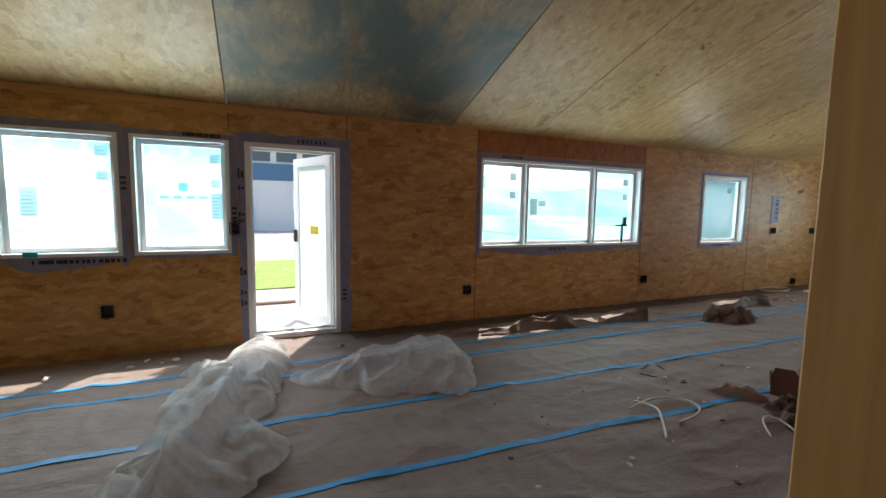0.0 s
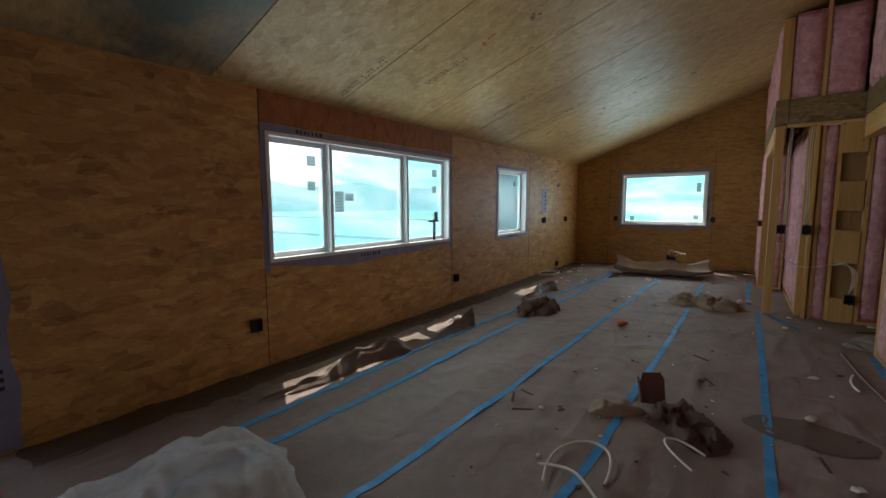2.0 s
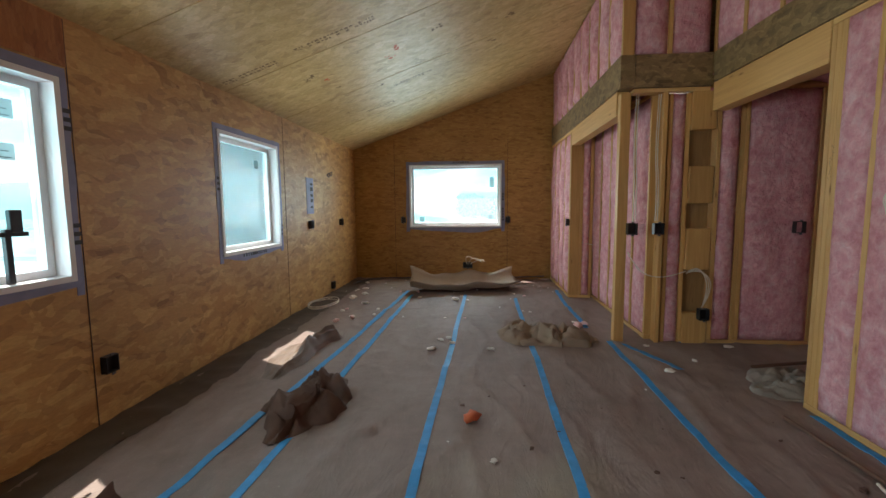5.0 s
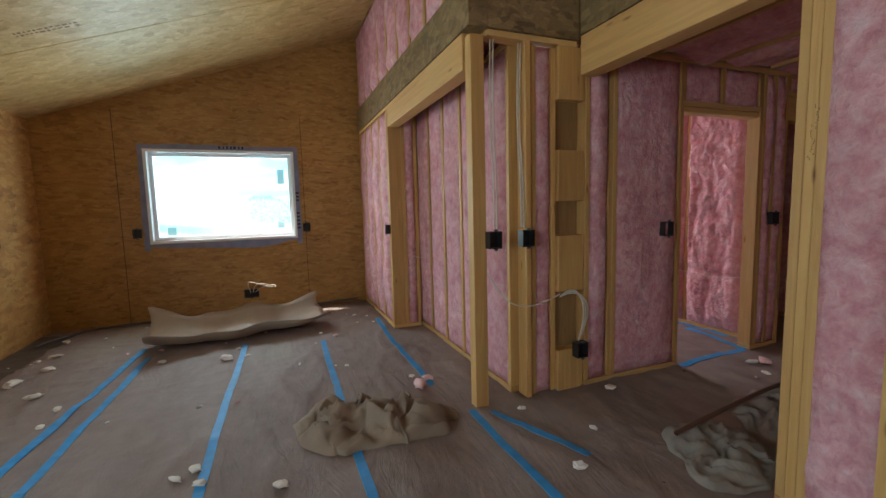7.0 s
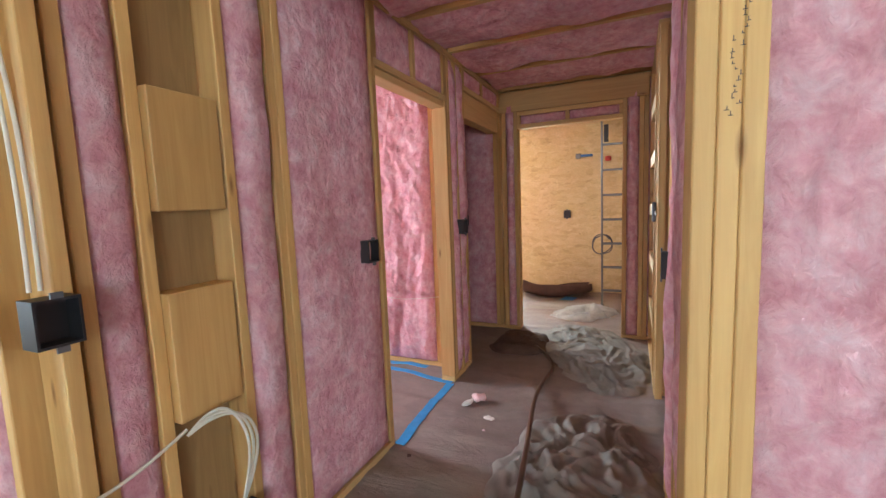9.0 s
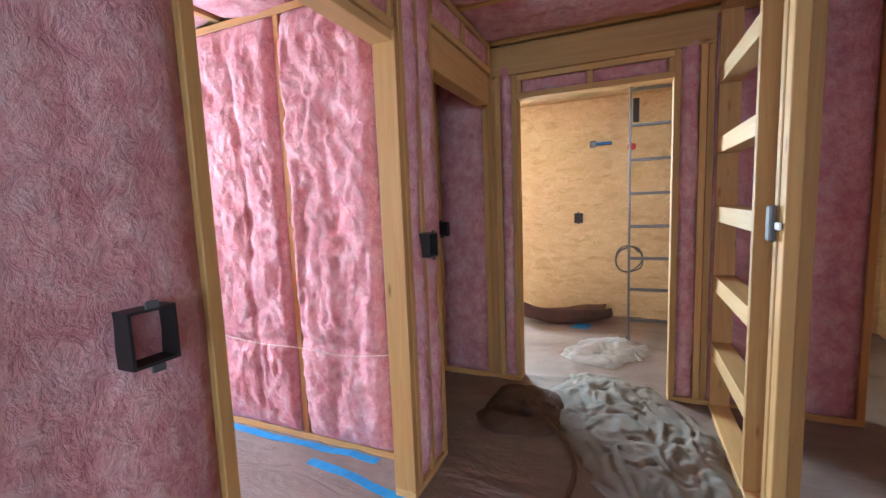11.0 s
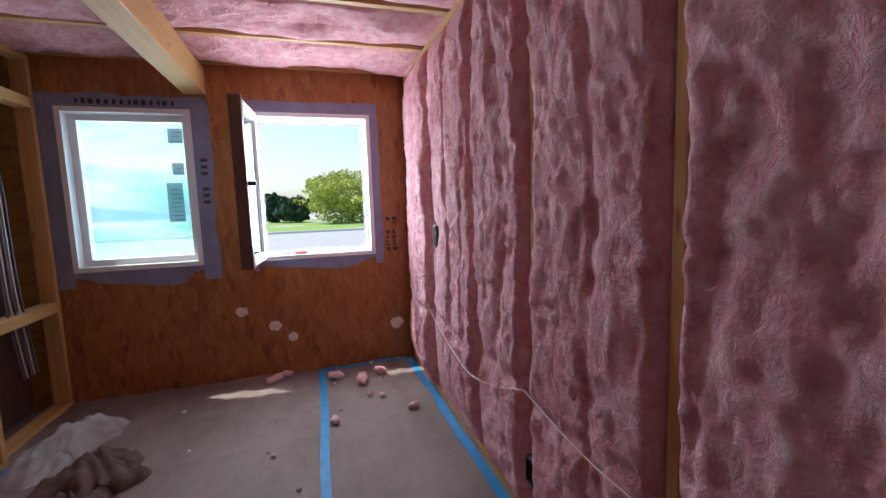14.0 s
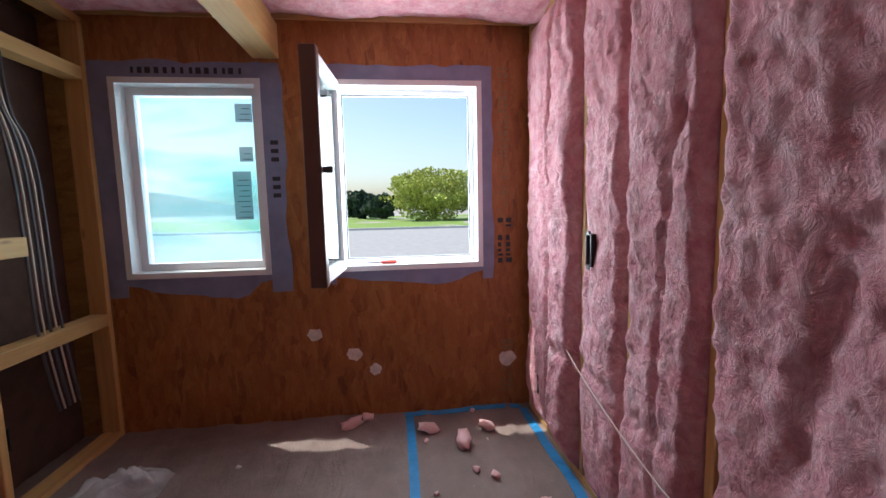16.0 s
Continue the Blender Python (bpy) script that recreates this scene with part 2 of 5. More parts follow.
FILM = film_glass("filmed_glass", (0.72, 0.79, 0.80), (0.6, 0.85, 0.9), 0.09, True)
STICKER = film_glass("backlit_sticker", (0.30, 0.32, 0.32), (0.6, 0.65, 0.66), 0.3)
CLEAR = film_glass("clear_glass", (0.80, 0.95, 0.95), (0.8, 0.9, 0.95), 0.05)

n = Nodes("plastic_sheet", 0.13)
a = n.noise(n.map((7, 7, 7)), 1.0, 6, 0.6, 0.8)
n.colour(n.ramp(a, [(0.3, (0.62, 0.62, 0.62)), (0.7, (0.86, 0.87, 0.88))])).bump(a, 0.8, 0.05)
tr = n.t.nodes.new("ShaderNodeBsdfTransparent")
tl = n.t.nodes.new("ShaderNodeBsdfTranslucent")
tl.inputs[0].default_value = (0.85, 0.85, 0.84, 1)
mx, my = n.t.nodes.new("ShaderNodeMixShader"), n.t.nodes.new("ShaderNodeMixShader")
mx.inputs[0].default_value = 0.42
n.t.links.new(n.b.outputs[0], mx.inputs[1])
n.t.links.new(tl.outputs[0], mx.inputs[2])
n.t.links.new(n.ramp(a, [(0.35, (0.2, 0.2, 0.2)), (0.7, (0.55, 0.55, 0.55))]), my.inputs[0])
n.t.links.new(mx.outputs[0], my.inputs[1])
n.t.links.new(tr.outputs[0], my.inputs[2])
n.t.links.new(my.outputs[0], n.t.nodes["Material Output"].inputs[0])
PLASTIC = n.m


# ---- builders ----
def box(bm, x0, x1, y0, y1, z0, z1):
    vs = [bm.verts.new((x, y, z)) for z in (z0, z1) for x, y in ((x0, y0), (x1, y0), (x1, y1), (x0, y1))]
    for q in ((3, 2, 1, 0), (4, 5, 6, 7), (0, 1, 5, 4), (1, 2, 6, 5), (2, 3, 7, 6), (3, 0, 4, 7)):
        bm.faces.new([vs[i] for i in q])
    return bm


def boxes(*spans, bevel=0.0):
    bm = bmesh.new()
    for s in spans:
        box(bm, *s)
    if bevel:
        bmesh.ops.bevel(bm, geom=bm.edges[:], offset=bevel, segments=1, affect='EDGES')
    return bm


def mesh_of(bm, name, material, smooth=False):
    me = bpy.data.meshes.new(name)
    bmesh.ops.recalc_face_normals(bm, faces=bm.faces[:])
    bm.to_mesh(me)
    bm.free()
    for m in (material if isinstance(material, (list, tuple)) else [material]):
        me.materials.append(m)
    if smooth:
        me.shade_smooth()
    return me


def part(name, bm, material, parent, label="", smooth=False):
    ob = new(name, mesh_of(bm, name, material, smooth))
    ob.parent = parent
    if label:
        tagged(ob, label)
    return ob


def setting(name, bm, material, label, category, smooth=False):
    return tagged(new(name, mesh_of(bm, name, material, smooth)), label, category, kind="structure")


def holder(name, at, label, category, group="", kind=""):
    ob = new(name)
    ob.empty_display_size = 0.1
    ob.location = at
    return tagged(ob, label, category, group, kind)


def under(ob, parent):
    """Keeps world coordinates for a part of a holder that stands off the origin."""
    ob.parent = parent
    ob.matrix_parent_inverse = Matrix.Translation(parent.location).inverted()
    return ob


def put(name, bm, material, parent, label="", smooth=False):
    return under(part(name, bm, material, None, label, smooth), parent)


def panel_with_holes(u0, u1, w0, w1, holes, place):
    """Boxes that fill the rectangle u0..u1 by w0..w1 except for the holes (u0, u1, w0, w1)."""
    us = sorted({u0, u1, *[h[0] for h in holes], *[h[1] for h in holes]})
    bm = bmesh.new()
    for a, b in zip(us, us[1:]):
        cuts = sorted((h[2], h[3]) for h in holes if h[0] < (a + b) / 2 < h[1])
        z = w0
        for c0, c1 in cuts + [(w1, w1)]:
            if c0 - z > 1e-4:
                box(bm, *place(a, b, z, c0))
            z = c1
    return bm


YN, XE, XW, YS = 4.78, 11.15, -3.6, -5.15      # inner faces of the outer walls
EAVE, RIDGE_Y, SLOPE, THICK = 2.45, -0.19, 0.347, 0.17
RIDGE = EAVE + (YN - RIDGE_Y) * SLOPE


def ceil_z(y):
    return EAVE + (YN - y) * SLOPE if y > RIDGE_Y else RIDGE - (RIDGE_Y - y) * SLOPE


# openings: the long window wall, the end wall
N_HOLES = [(-2.05, -1.15, 0.96, 2.09), (-1.06, -0.24, 0.96, 2.09), (-0.10, 0.85, 0.02, 2.09), (2.63, 5.46, 0.94, 2.10), (6.90, 8.05, 0.91, 2.08)]
E_HOLES = [(1.99, 3.72, 0.98, 2.15), (-0.27, 0.56, 0.96, 2.13), (-1.60, -0.66, 0.96, 2.13)]
S_HOLES = [(8.3, 9.9, 0.95, 2.1)]

setting("wall_north", panel_with_holes(XW, XE, 0, EAVE, N_HOLES, lambda a, b, z0, z1: (a, b, YN, YN + THICK, z0, z1)), OSB_WALL, "bare strand board wall with windows and a door", "wall")
setting("wall_south", panel_with_holes(XW, XE, 0, EAVE, S_HOLES, lambda a, b, z0, z1: (a, b, YS - THICK, YS, z0, z1)), OSB_PALE, "pale strand board wall of the far room", "wall")


def gable(name, x0, x1, holes, material, label, y_from, y_to):
    bm = panel_with_holes(y_from, y_to, 0, EAVE, holes, lambda a, b, z0, z1: (x0, x1, a, b, z0, z1))
    ys = [y for y in (y_from, RIDGE_Y, y_to) if y_from <= y <= y_to]
    prof = [(y_from, EAVE)] + [(y, ceil_z(y)) for y in ys if ceil_z(y) > EAVE + 0.01] + [(y_to, EAVE)]
    rings = [[bm.verts.new((x, y, z)) for y, z in prof] for x in (x0, x1)]
    bm.faces.new(rings[0]), bm.faces.new(rings[1])
    for i in range(len(prof)):
        j = (i + 1) % len(prof)
        bm.faces.new((rings[0][i], rings[0][j], rings[1][j], rings[1][i]))
    return setting(name, bm, material, label, "wall")


gable("wall_east", XE, XE + THICK, E_HOLES[:1], OSB_END, "strand board gable end wall with one window", 0.66, YN)
gable("wall_east_bedroom", XE, XE + THICK, E_HOLES[1:], OSB_RED, "reddish strand board bedroom wall with two windows", YS, 0.66)
gable("wall_west", XW - THICK, XW, [], OSB_WALL, "plain strand board end wall", YS, YN)

# sloping ceiling of strand board panels, one of them stained grey-green
bm = bmesh.new()
SEAMS = [XW - THICK, -2.69, -0.25, 2.20, 3.42, 4.64, 5.86, 7.08, 8.30, 9.52, XE + THICK]
for a, b in zip(SEAMS, SEAMS[1:]):
    for p, q in ((YN + THICK, RIDGE_Y),):
        vs = [bm.verts.new((x, y, ceil_z(y) + dz)) for dz in (0, 0.2) for x, y in ((a + 0.006, p), (b - 0.006, p), (b - 0.006, q), (a + 0.006, q))]
        for f in ((3, 2, 1, 0), (4, 5, 6, 7), (0, 1, 5, 4), (1, 2, 6, 5), (2, 3, 7, 6), (3, 0, 4, 7)):
            bm.faces.new([vs[i] for i in f]).material_index = 1 if a == -0.25 else 0
setting("ceiling", bm, [OSB_CEIL, OSB_STAIN], "sloping ceiling of strand board panels, one stained grey-green", "ceiling")
bm = bmesh.new()
vs = [bm.verts.new((x, y, ceil_z(y) + dz)) for dz in (0, 0.2) for x, y in ((XW - THICK, RIDGE_Y), (XE + THICK, RIDGE_Y), (XE + THICK, YS - THICK), (XW - THICK, YS - THICK))]
for f in ((3, 2, 1, 0), (4, 5, 6, 7), (0, 1, 5, 4), (1, 2, 6, 5), (2, 3, 7, 6), (3, 0, 4, 7)):
    bm.faces.new([vs[i] for i in f])
setting("ceiling_south", bm, OSB_CEIL, "plain strand board roof slope", "ceiling")
setting("trim", boxes((-0.9, 0.75, YN - 0.018, YN, 2.36, 2.43), (XW, -0.9, YN - 0.018, YN, 2.38, 2.44)), WOOD_X, "thin wooden strip under the ceiling", "trim")


def floor_z(x, y):
    """Gentle waves of the paper on the floor."""
    a = noise.noise((x * 0.8, y * 2.2, 3.1)) * 0.006 + noise.noise((x * 3.1, y * 5.0, 7.7)) * 0.004
    r = 1 - abs(noise.noise((x * 1.1 + 4, y * 3.5, 1.5))) * 6
    r2 = 1 - abs(noise.noise((x * 2.3 + 9, y * 2.0 + x, 4.5))) * 8
    return a + max(0, r) * 0.014 + max(0, r2) * 0.009


NX, NY = 420, 280
vs, fs = [], []
for j in range(NY + 1):
    y = YS + (YN - YS) * j / NY
    for i in range(NX + 1):
        x = XW + (XE - XW) * i / NX
        vs.append((x, y, floor_z(x, y)))
for j in range(NY):
    for i in range(NX):
        k = j * (NX + 1) + i
        fs.append((k, k + 1, k + NX + 2, k + NX + 1))
me = bpy.data.meshes.new("floor")
me.from_pydata(vs, [], fs)
me.materials.append(PAPER)
me.shade_smooth()
tagged(new("floor", me), "floor covered with wrinkled brown-grey building paper", "floor", kind="structure")
setting("floor_slab", boxes((XW - THICK, XE + THICK, YS - THICK, YN + THICK, -0.25, -0.03)), CARD, "floor deck under the paper", "floor")


# ---- stud walls with pink batts ----
def batt(along, u0, u1, z0, z1, v0, v1, seed, bulge=0.03, fine=0.035, cover=0.0, pillow=False):
    """A soft batt between two studs: u runs along the wall, v through it. A pillow swells past the studs, pinched by a cable."""
    swell = 0.75 + 0.5 * abs(noise.noise((seed * 2.3, 1.7, 0.4))) * 2
    nu, nz = max(4, int((u1 - u0) / fine)), max(6, int((z1 - z0) / (fine * 1.3)))
    bm = bmesh.new()
    grids = []
    for side, v in ((-1, v0), (1, v1)):
        g = []
        for k in range(nz + 1):
            row = []
            for i in range(nu + 1):
                a, c = i / nu, k / nz
                u, z = u0 + (u1 - u0) * a, z0 + (z1 - z0) * c
                e = min(1, 4.5 * min(a, 1 - a)) ** 0.6 * min(1, 14 * min(c, 1 - c)) ** 0.5
                h = noise.fractal((u * 2.6 + seed * 3.7, z * 1.8 + side, seed), 0.6, 2.1, 5) + 0.30 * max(-0.15, 1 - 2.4 * abs(noise.noise((u * 9 + seed, z * 6, seed + 4)))) + 0.16 * (1 - 2.4 * abs(noise.noise((u * 19 + seed, z * 13, seed + 2))))
                crease = max(0, 1 - abs(noise.noise((u * 3.4 + seed, z * 1.1, seed + 9))) * 7)
                d = (bulge * (0.6 + 0.75 * h) - crease * bulge * 0.25) * e - (1 - e) * (0.014 - cover)
                if pillow:
                    rim = math.sin(min(1.0, min(u - u0, u1 - u) / (0.05 + 0.03 * noise.noise((z * 2.5, seed, a > 0.5)))) * math.pi / 2)
                    tug = noise.noise((u * 5, z * 4, seed + 6)) * 0.8
                    soft = noise.noise((u * 2.2 + seed * 3.7, z * 1.3, seed)) * 0.35 + noise.noise((u * 7 + seed, z * 5, seed)) * 0.22 + 0.20 * (0.5 - 1.8 * abs(noise.noise((u * 11 + tug * 2 + seed, z * 9 + tug, seed)))) + 0.16 * (0.5 - 1.8 * abs(noise.noise((u * 24 - tug, z * 17 + tug, seed + 2)))) + noise.noise((u * 45, z * 36, seed)) * 0.07
                    pinch = 0.30 * math.exp(-((z - 0.60 - 0.05 * noise.noise((u * 2, 0, 3))) / 0.035) ** 2)
                    fold = 0.30 * max(0.0, 1 - abs(noise.noise((u * 2.6 + seed, z * 0.5, seed + 9))) * 9)
                    d = bulge * swell * max(0.1, 0.8 + soft - pinch - fold) * max(0.0, rim) * min(1, 14 * min(c, 1 - c)) ** 0.5 - (1 - max(0.0, rim)) * 0.02
                w = v + side * d
                edge = (cover + noise.noise((z * 3.0, seed + i // max(1, nu), side)) * (0.012 + cover)) * (1 if i else -1) if i in (0, nu) else 0
                row.append(bm.verts.new((u + edge, w, z) if along == 'x' else (w, u + edge, z)))
            g.append(row)
        for k in range(nz):
            for i in range(nu):
                bm.faces.new((g[k][i], g[k][i + 1], g[k + 1][i + 1], g[k + 1][i]))
        grids.append(g)
    A, B = grids
    for k in range(nz):
        for i in (0, nu):
            bm.faces.new((A[k][i], A[k + 1][i], B[k + 1][i], B[k][i]))
    for i in range(nu):
        for k in (0, nz):
            bm.faces.new((A[k][i], A[k][i + 1], B[k][i + 1], B[k][i]))
    return bm


STUD = 0.038
_seed = [0]


def stud_wall(name, along, v0, v1, studs, z0=0.0, z1=2.45, label="stud wall filled with pink insulation batts", plates=True, skip=(), bulge=0.028, fine=0.045, blocks=(), cover=0.0, pillow=False):
    """studs: centres along the wall; between each two of them a batt, but for the bays in skip."""
    wall = holder(name, (0, 0, 0), label, "wall", kind="structure")

    def b3(u0, u1, za, zb, inset=0.0):
        return (u0, u1, v0 + inset, v1 - inset, za, zb) if along == 'x' else (v0 + inset, v1 - inset, u0, u1, za, zb)
    lo, hi = studs[0] - STUD / 2, studs[-1] + STUD / 2
    zl, zh = (z0 + 0.04, z1 - 0.04) if plates else (z0, z1)
    if plates:
        part("bottom_plate", boxes(b3(lo, hi, z0, z0 + 0.038), bevel=0.002), WOOD_X if along == 'x' else WOOD_Y, wall)
        part("top_plate", boxes(b3(lo, hi, z1 - 0.038, z1), bevel=0.002), WOOD_X if along == 'x' else WOOD_Y, wall)
    for s in studs:
        part("stud", boxes(b3(s - STUD / 2, s + STUD / 2, zl, zh), bevel=0.003), WOOD_V, wall)
    for i, (a, b) in enumerate(zip(studs, studs[1:])):
        if i in skip or b - a < 0.09:
            continue
        _seed[0] += 1
        part("insulation_batt", batt(along, a + STUD / 2 + 0.001, b - STUD / 2 - 0.001, zl, zh, v0 + 0.004, v1 - 0.004, _seed[0] * 1.31, bulge, fine, cover, pillow), PINK, wall, smooth=True)
    for u0, u1, za, zb in blocks:
        part("blocking", boxes(b3(u0, u1, za, zb, 0.001), bevel=0.002), WOOD_X if along == 'x' else WOOD_Y, wall)
    return wall


def steps(a, b, pitch=0.41):
    k = max(1, round((b - a) / pitch))
    return [a + (b - a) * i / k for i in range(k + 1)]


PY = (0.11, 0.25)     # the long partition's faces
stud_wall("wall_partition", 'x', *PY, [0.56, 0.60] + steps(1.05, 5.15, 0.59) + [5.75, 5.995, 6.034, 6.073], z1=2.48, bulge=0.018, cover=0.014)
def upper(name, x0, x1, y0, y1, pitch=0.42):
    """Batts and studs between the rim board and the roof slope."""
    w = holder(name, (0, 0, 0), "pink insulated framing above the rim board", "wall", kind="structure")
    top = ceil_z(y1)
    us = steps(x0, x1, pitch)
    for s in us:
        part("stud", boxes((s - STUD / 2, s + STUD / 2, y0, y1, 2.75, top), bevel=0.002), WOOD_V, w)
    for a, b in zip(us, us[1:]):
        _seed[0] += 1
        part("insulation_batt", batt('x', a + STUD / 2, b - STUD / 2, 2.75, top, y0, y1, _seed[0] * 1.31, 0.03, 0.06), PINK, w, smooth=True)
    return w


upper("wall_upper_partition", 0.56, 7.42, *PY)
setting("rim_board", boxes((0.54, 7.40, 0.10, 0.262, 2.482, 2.748)), OSB_RIM, "weathered strand board rim above the partition", "trim")
setting("beam_hall", boxes((6.096, 7.40, 0.12, 0.255, 2.22, 2.478), bevel=0.004), WOOD_X, "wooden header over the hall opening", "beam")

# closet front and the wall to the corner of the room
CY = (0.94, 1.08)
stud_wall("wall_closet_front", 'x', *CY, [9.53, 9.57] + steps(9.95, 11.13, 0.4), z1=2.45)
upper("wall_upper_closet", 7.45, 11.12, 0.96, 1.07)
setting("rim_board_closet", boxes((7.40, 11.14, 0.96, 1.09, 2.452, 2.748), (7.402, 7.45, 0.265, 0.955, 2.452, 2.748)), OSB_RIM, "weathered strand board rim above the closet", "trim")
w = holder("wall_upper_side", (0, 0, 0), "pink insulated framing above the rim board", "wall", kind="structure")
for a, b in ((0.28, 0.62), (0.66, 0.95)):
    _seed[0] += 1
    part("insulation_batt", batt('y', a, b, 2.75, ceil_z(0.95), 7.44, 7.53, _seed[0] * 1.31, 0.02, 0.06), PINK, w, smooth=True)
part("stud", boxes((7.43, 7.53, 0.621, 0.659, 2.75, ceil_z(0.7)), bevel=0.002), WOOD_V, w)
setting("beam_closet", boxes((7.53, 9.50, 0.96, 1.08, 2.22, 2.449), bevel=0.004), WOOD_X, "wooden header over the closet opening", "beam")
setting("plate_side", boxes((7.42, 7.53, 0.27, 0.955, 2.41, 2.448), bevel=0.003), WOOD_Y, "wooden plate over the open framing", "beam")
stud_wall("wall_closet_back", 'x', 0.60, 0.74, steps(7.56, 9.60, 0.41) + [10.0, 10.31], bulge=0.02, label="stud wall with pink batts behind the closet")
stud_wall("wall_closet_end", 'y', 9.50, 9.60, [0.78, 0.92], bulge=0.03, label="pink insulated closet end")

# post and open framing beside the hall
setting("post", boxes((7.42, 7.50, 0.98, 1.075, 0, 2.41), bevel=0.004), WOOD_V, "doubled wooden corner post", "post")
setting("stud_open", boxes((7.42, 7.53, 0.64, 0.68, 0, 2.41), bevel=0.003), WOOD_V, "open wooden stud", "stud")
col = holder("stud_column", (0, 0, 0), "wooden ladder column with blocks between two boards", "column", kind="structure")
for z0, z1 in ((2.06, 2.41), (1.37, 1.72), (0.73, 1.13), (0.0, 0.30)):
    part("block", boxes((7.42, 7.53, 0.20, 0.42, z0, z1), bevel=0.003), WOOD_V, col)
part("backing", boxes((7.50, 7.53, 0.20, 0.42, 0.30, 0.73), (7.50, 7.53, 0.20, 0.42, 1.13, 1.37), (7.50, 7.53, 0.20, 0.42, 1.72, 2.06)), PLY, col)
stud_wall("wall_hall_east", 'y', 7.42, 7.53, [-0.74, -0.08, -0.04, 0.17], label="hall stud wall with pink batts")

# bedroom doorway and the hall beyond it
setting("header_bedroom", boxes((7.43, 7.53, -1.66, -0.76, 2.045, 2.085), bevel=0.003), WOOD_Y, "wooden lintel over the bedroom doorway", "beam")
stud_wall("wall_over_bedroom_door", 'y', 7.42, 7.53, [-1.66, -1.20, -0.76], z0=2.09, bulge=0.02, label="pink insulated framing over the doorway")
stud_wall("wall_hall_jamb", 'y', 7.42, 7.53, [-2.02, -1.86, -1.72, -1.68], label="short stud wall with pink batts beside the doorway")
setting("header_side", boxes((7.43, 7.53, -2.98, -2.04, 2.04, 2.24), bevel=0.003), WOOD_Y, "wooden lintel over a side opening", "beam")
stud_wall("wall_over_side", 'y', 7.42, 7.53, [-3.0, -2.5, -2.04], z0=2.25, bulge=0.015, label="pink insulated framing over the side opening")
stud_wall("wall_hall_end_east", 'x', -3.22, -3.10, [7.28, 7.40, 7.46, 7.50, 7.9, 8.3, 8.7], label="stud wall with pink batts at the hall's end")
stud_wall("wall_hall_end_west", 'x', -3.22, -3.10, [5.3, 5.7, 6.08, 6.12, 6.26], label="stud wall with pink batts at the hall's end")
setting("beam_hall_end", boxes((6.06, 7.50, -3.24, -3.09, 2.25, 2.448), bevel=0.004), WOOD_X, "wooden beam across the hall's end", "beam")
stud_wall("wall_over_end_door", 'x', -3.21, -3.11, [6.29, 6.77, 7.25], z0=2.085, z1=2.248, bulge=0.01, label="pink insulated framing over the doorway")
stud_wall("wall_hall_west", 'y', 5.94, 6.05, [-0.86, -0.80, -0.50, -0.46, -0.12, 0.09], label="hall stud wall with pink batts")
stud_wall("wall_hall_shelf_bay", 'y', 5.94, 6.05, [-3.07, -2.22, -1.92], skip=(0, 1), label="open stud bay with wooden cross blocks",
          blocks=[(-3.05, -2.24, z, z + 0.09) for z in (0.36, 0.78, 1.20, 1.60, 2.0)])
stud_wall("wall_store_back", 'y', 4.30, 4.40, steps(-3.1, 0.1, 0.4), label="dark stud wall with pink batts")
setting("door_stop", boxes((6.0, 6.045, -1.90, -1.84, 0, 2.41), bevel=0.003), WOOD_V, "wooden jamb stud", "stud")

# bedroom walls
stud_wall("wall_bedroom_south", 'x', -2.04, -1.90, [7.55, 7.62, 7.66, 8.28, 8.96, 9.50, 9.92, 10.32, 10.66, 11.10], bulge=0.066, fine=0.014, cover=0.0, pillow=True, label="stud wall with bulging pink insulation batts")
stud_wall("wall_bedroom_bay", 'x', 0.66, 0.76, [10.33, 11.12], skip=(0,), label="open stud bay with cables and blocks",
          blocks=[(10.36, 11.10, z, z + 0.07) for z in (0.70, 2.10)] + [(10.36, 10.62, 1.17, 1.26)])
# shade inside the bay, put in as a dark-coloured backing
setting("wall_bay_shade", boxes((10.3, 11.14, 0.89, 0.93, 0, 2.44)), CARD, "dark backing painted as the shade deep in the open bay", "wall")
stud_wall("wall_closet_side", 'y', 7.45, 7.53, [0.44, 0.60], bulge=0.02, plates=False, z1=2.40, label="pink batt beside the open framing")


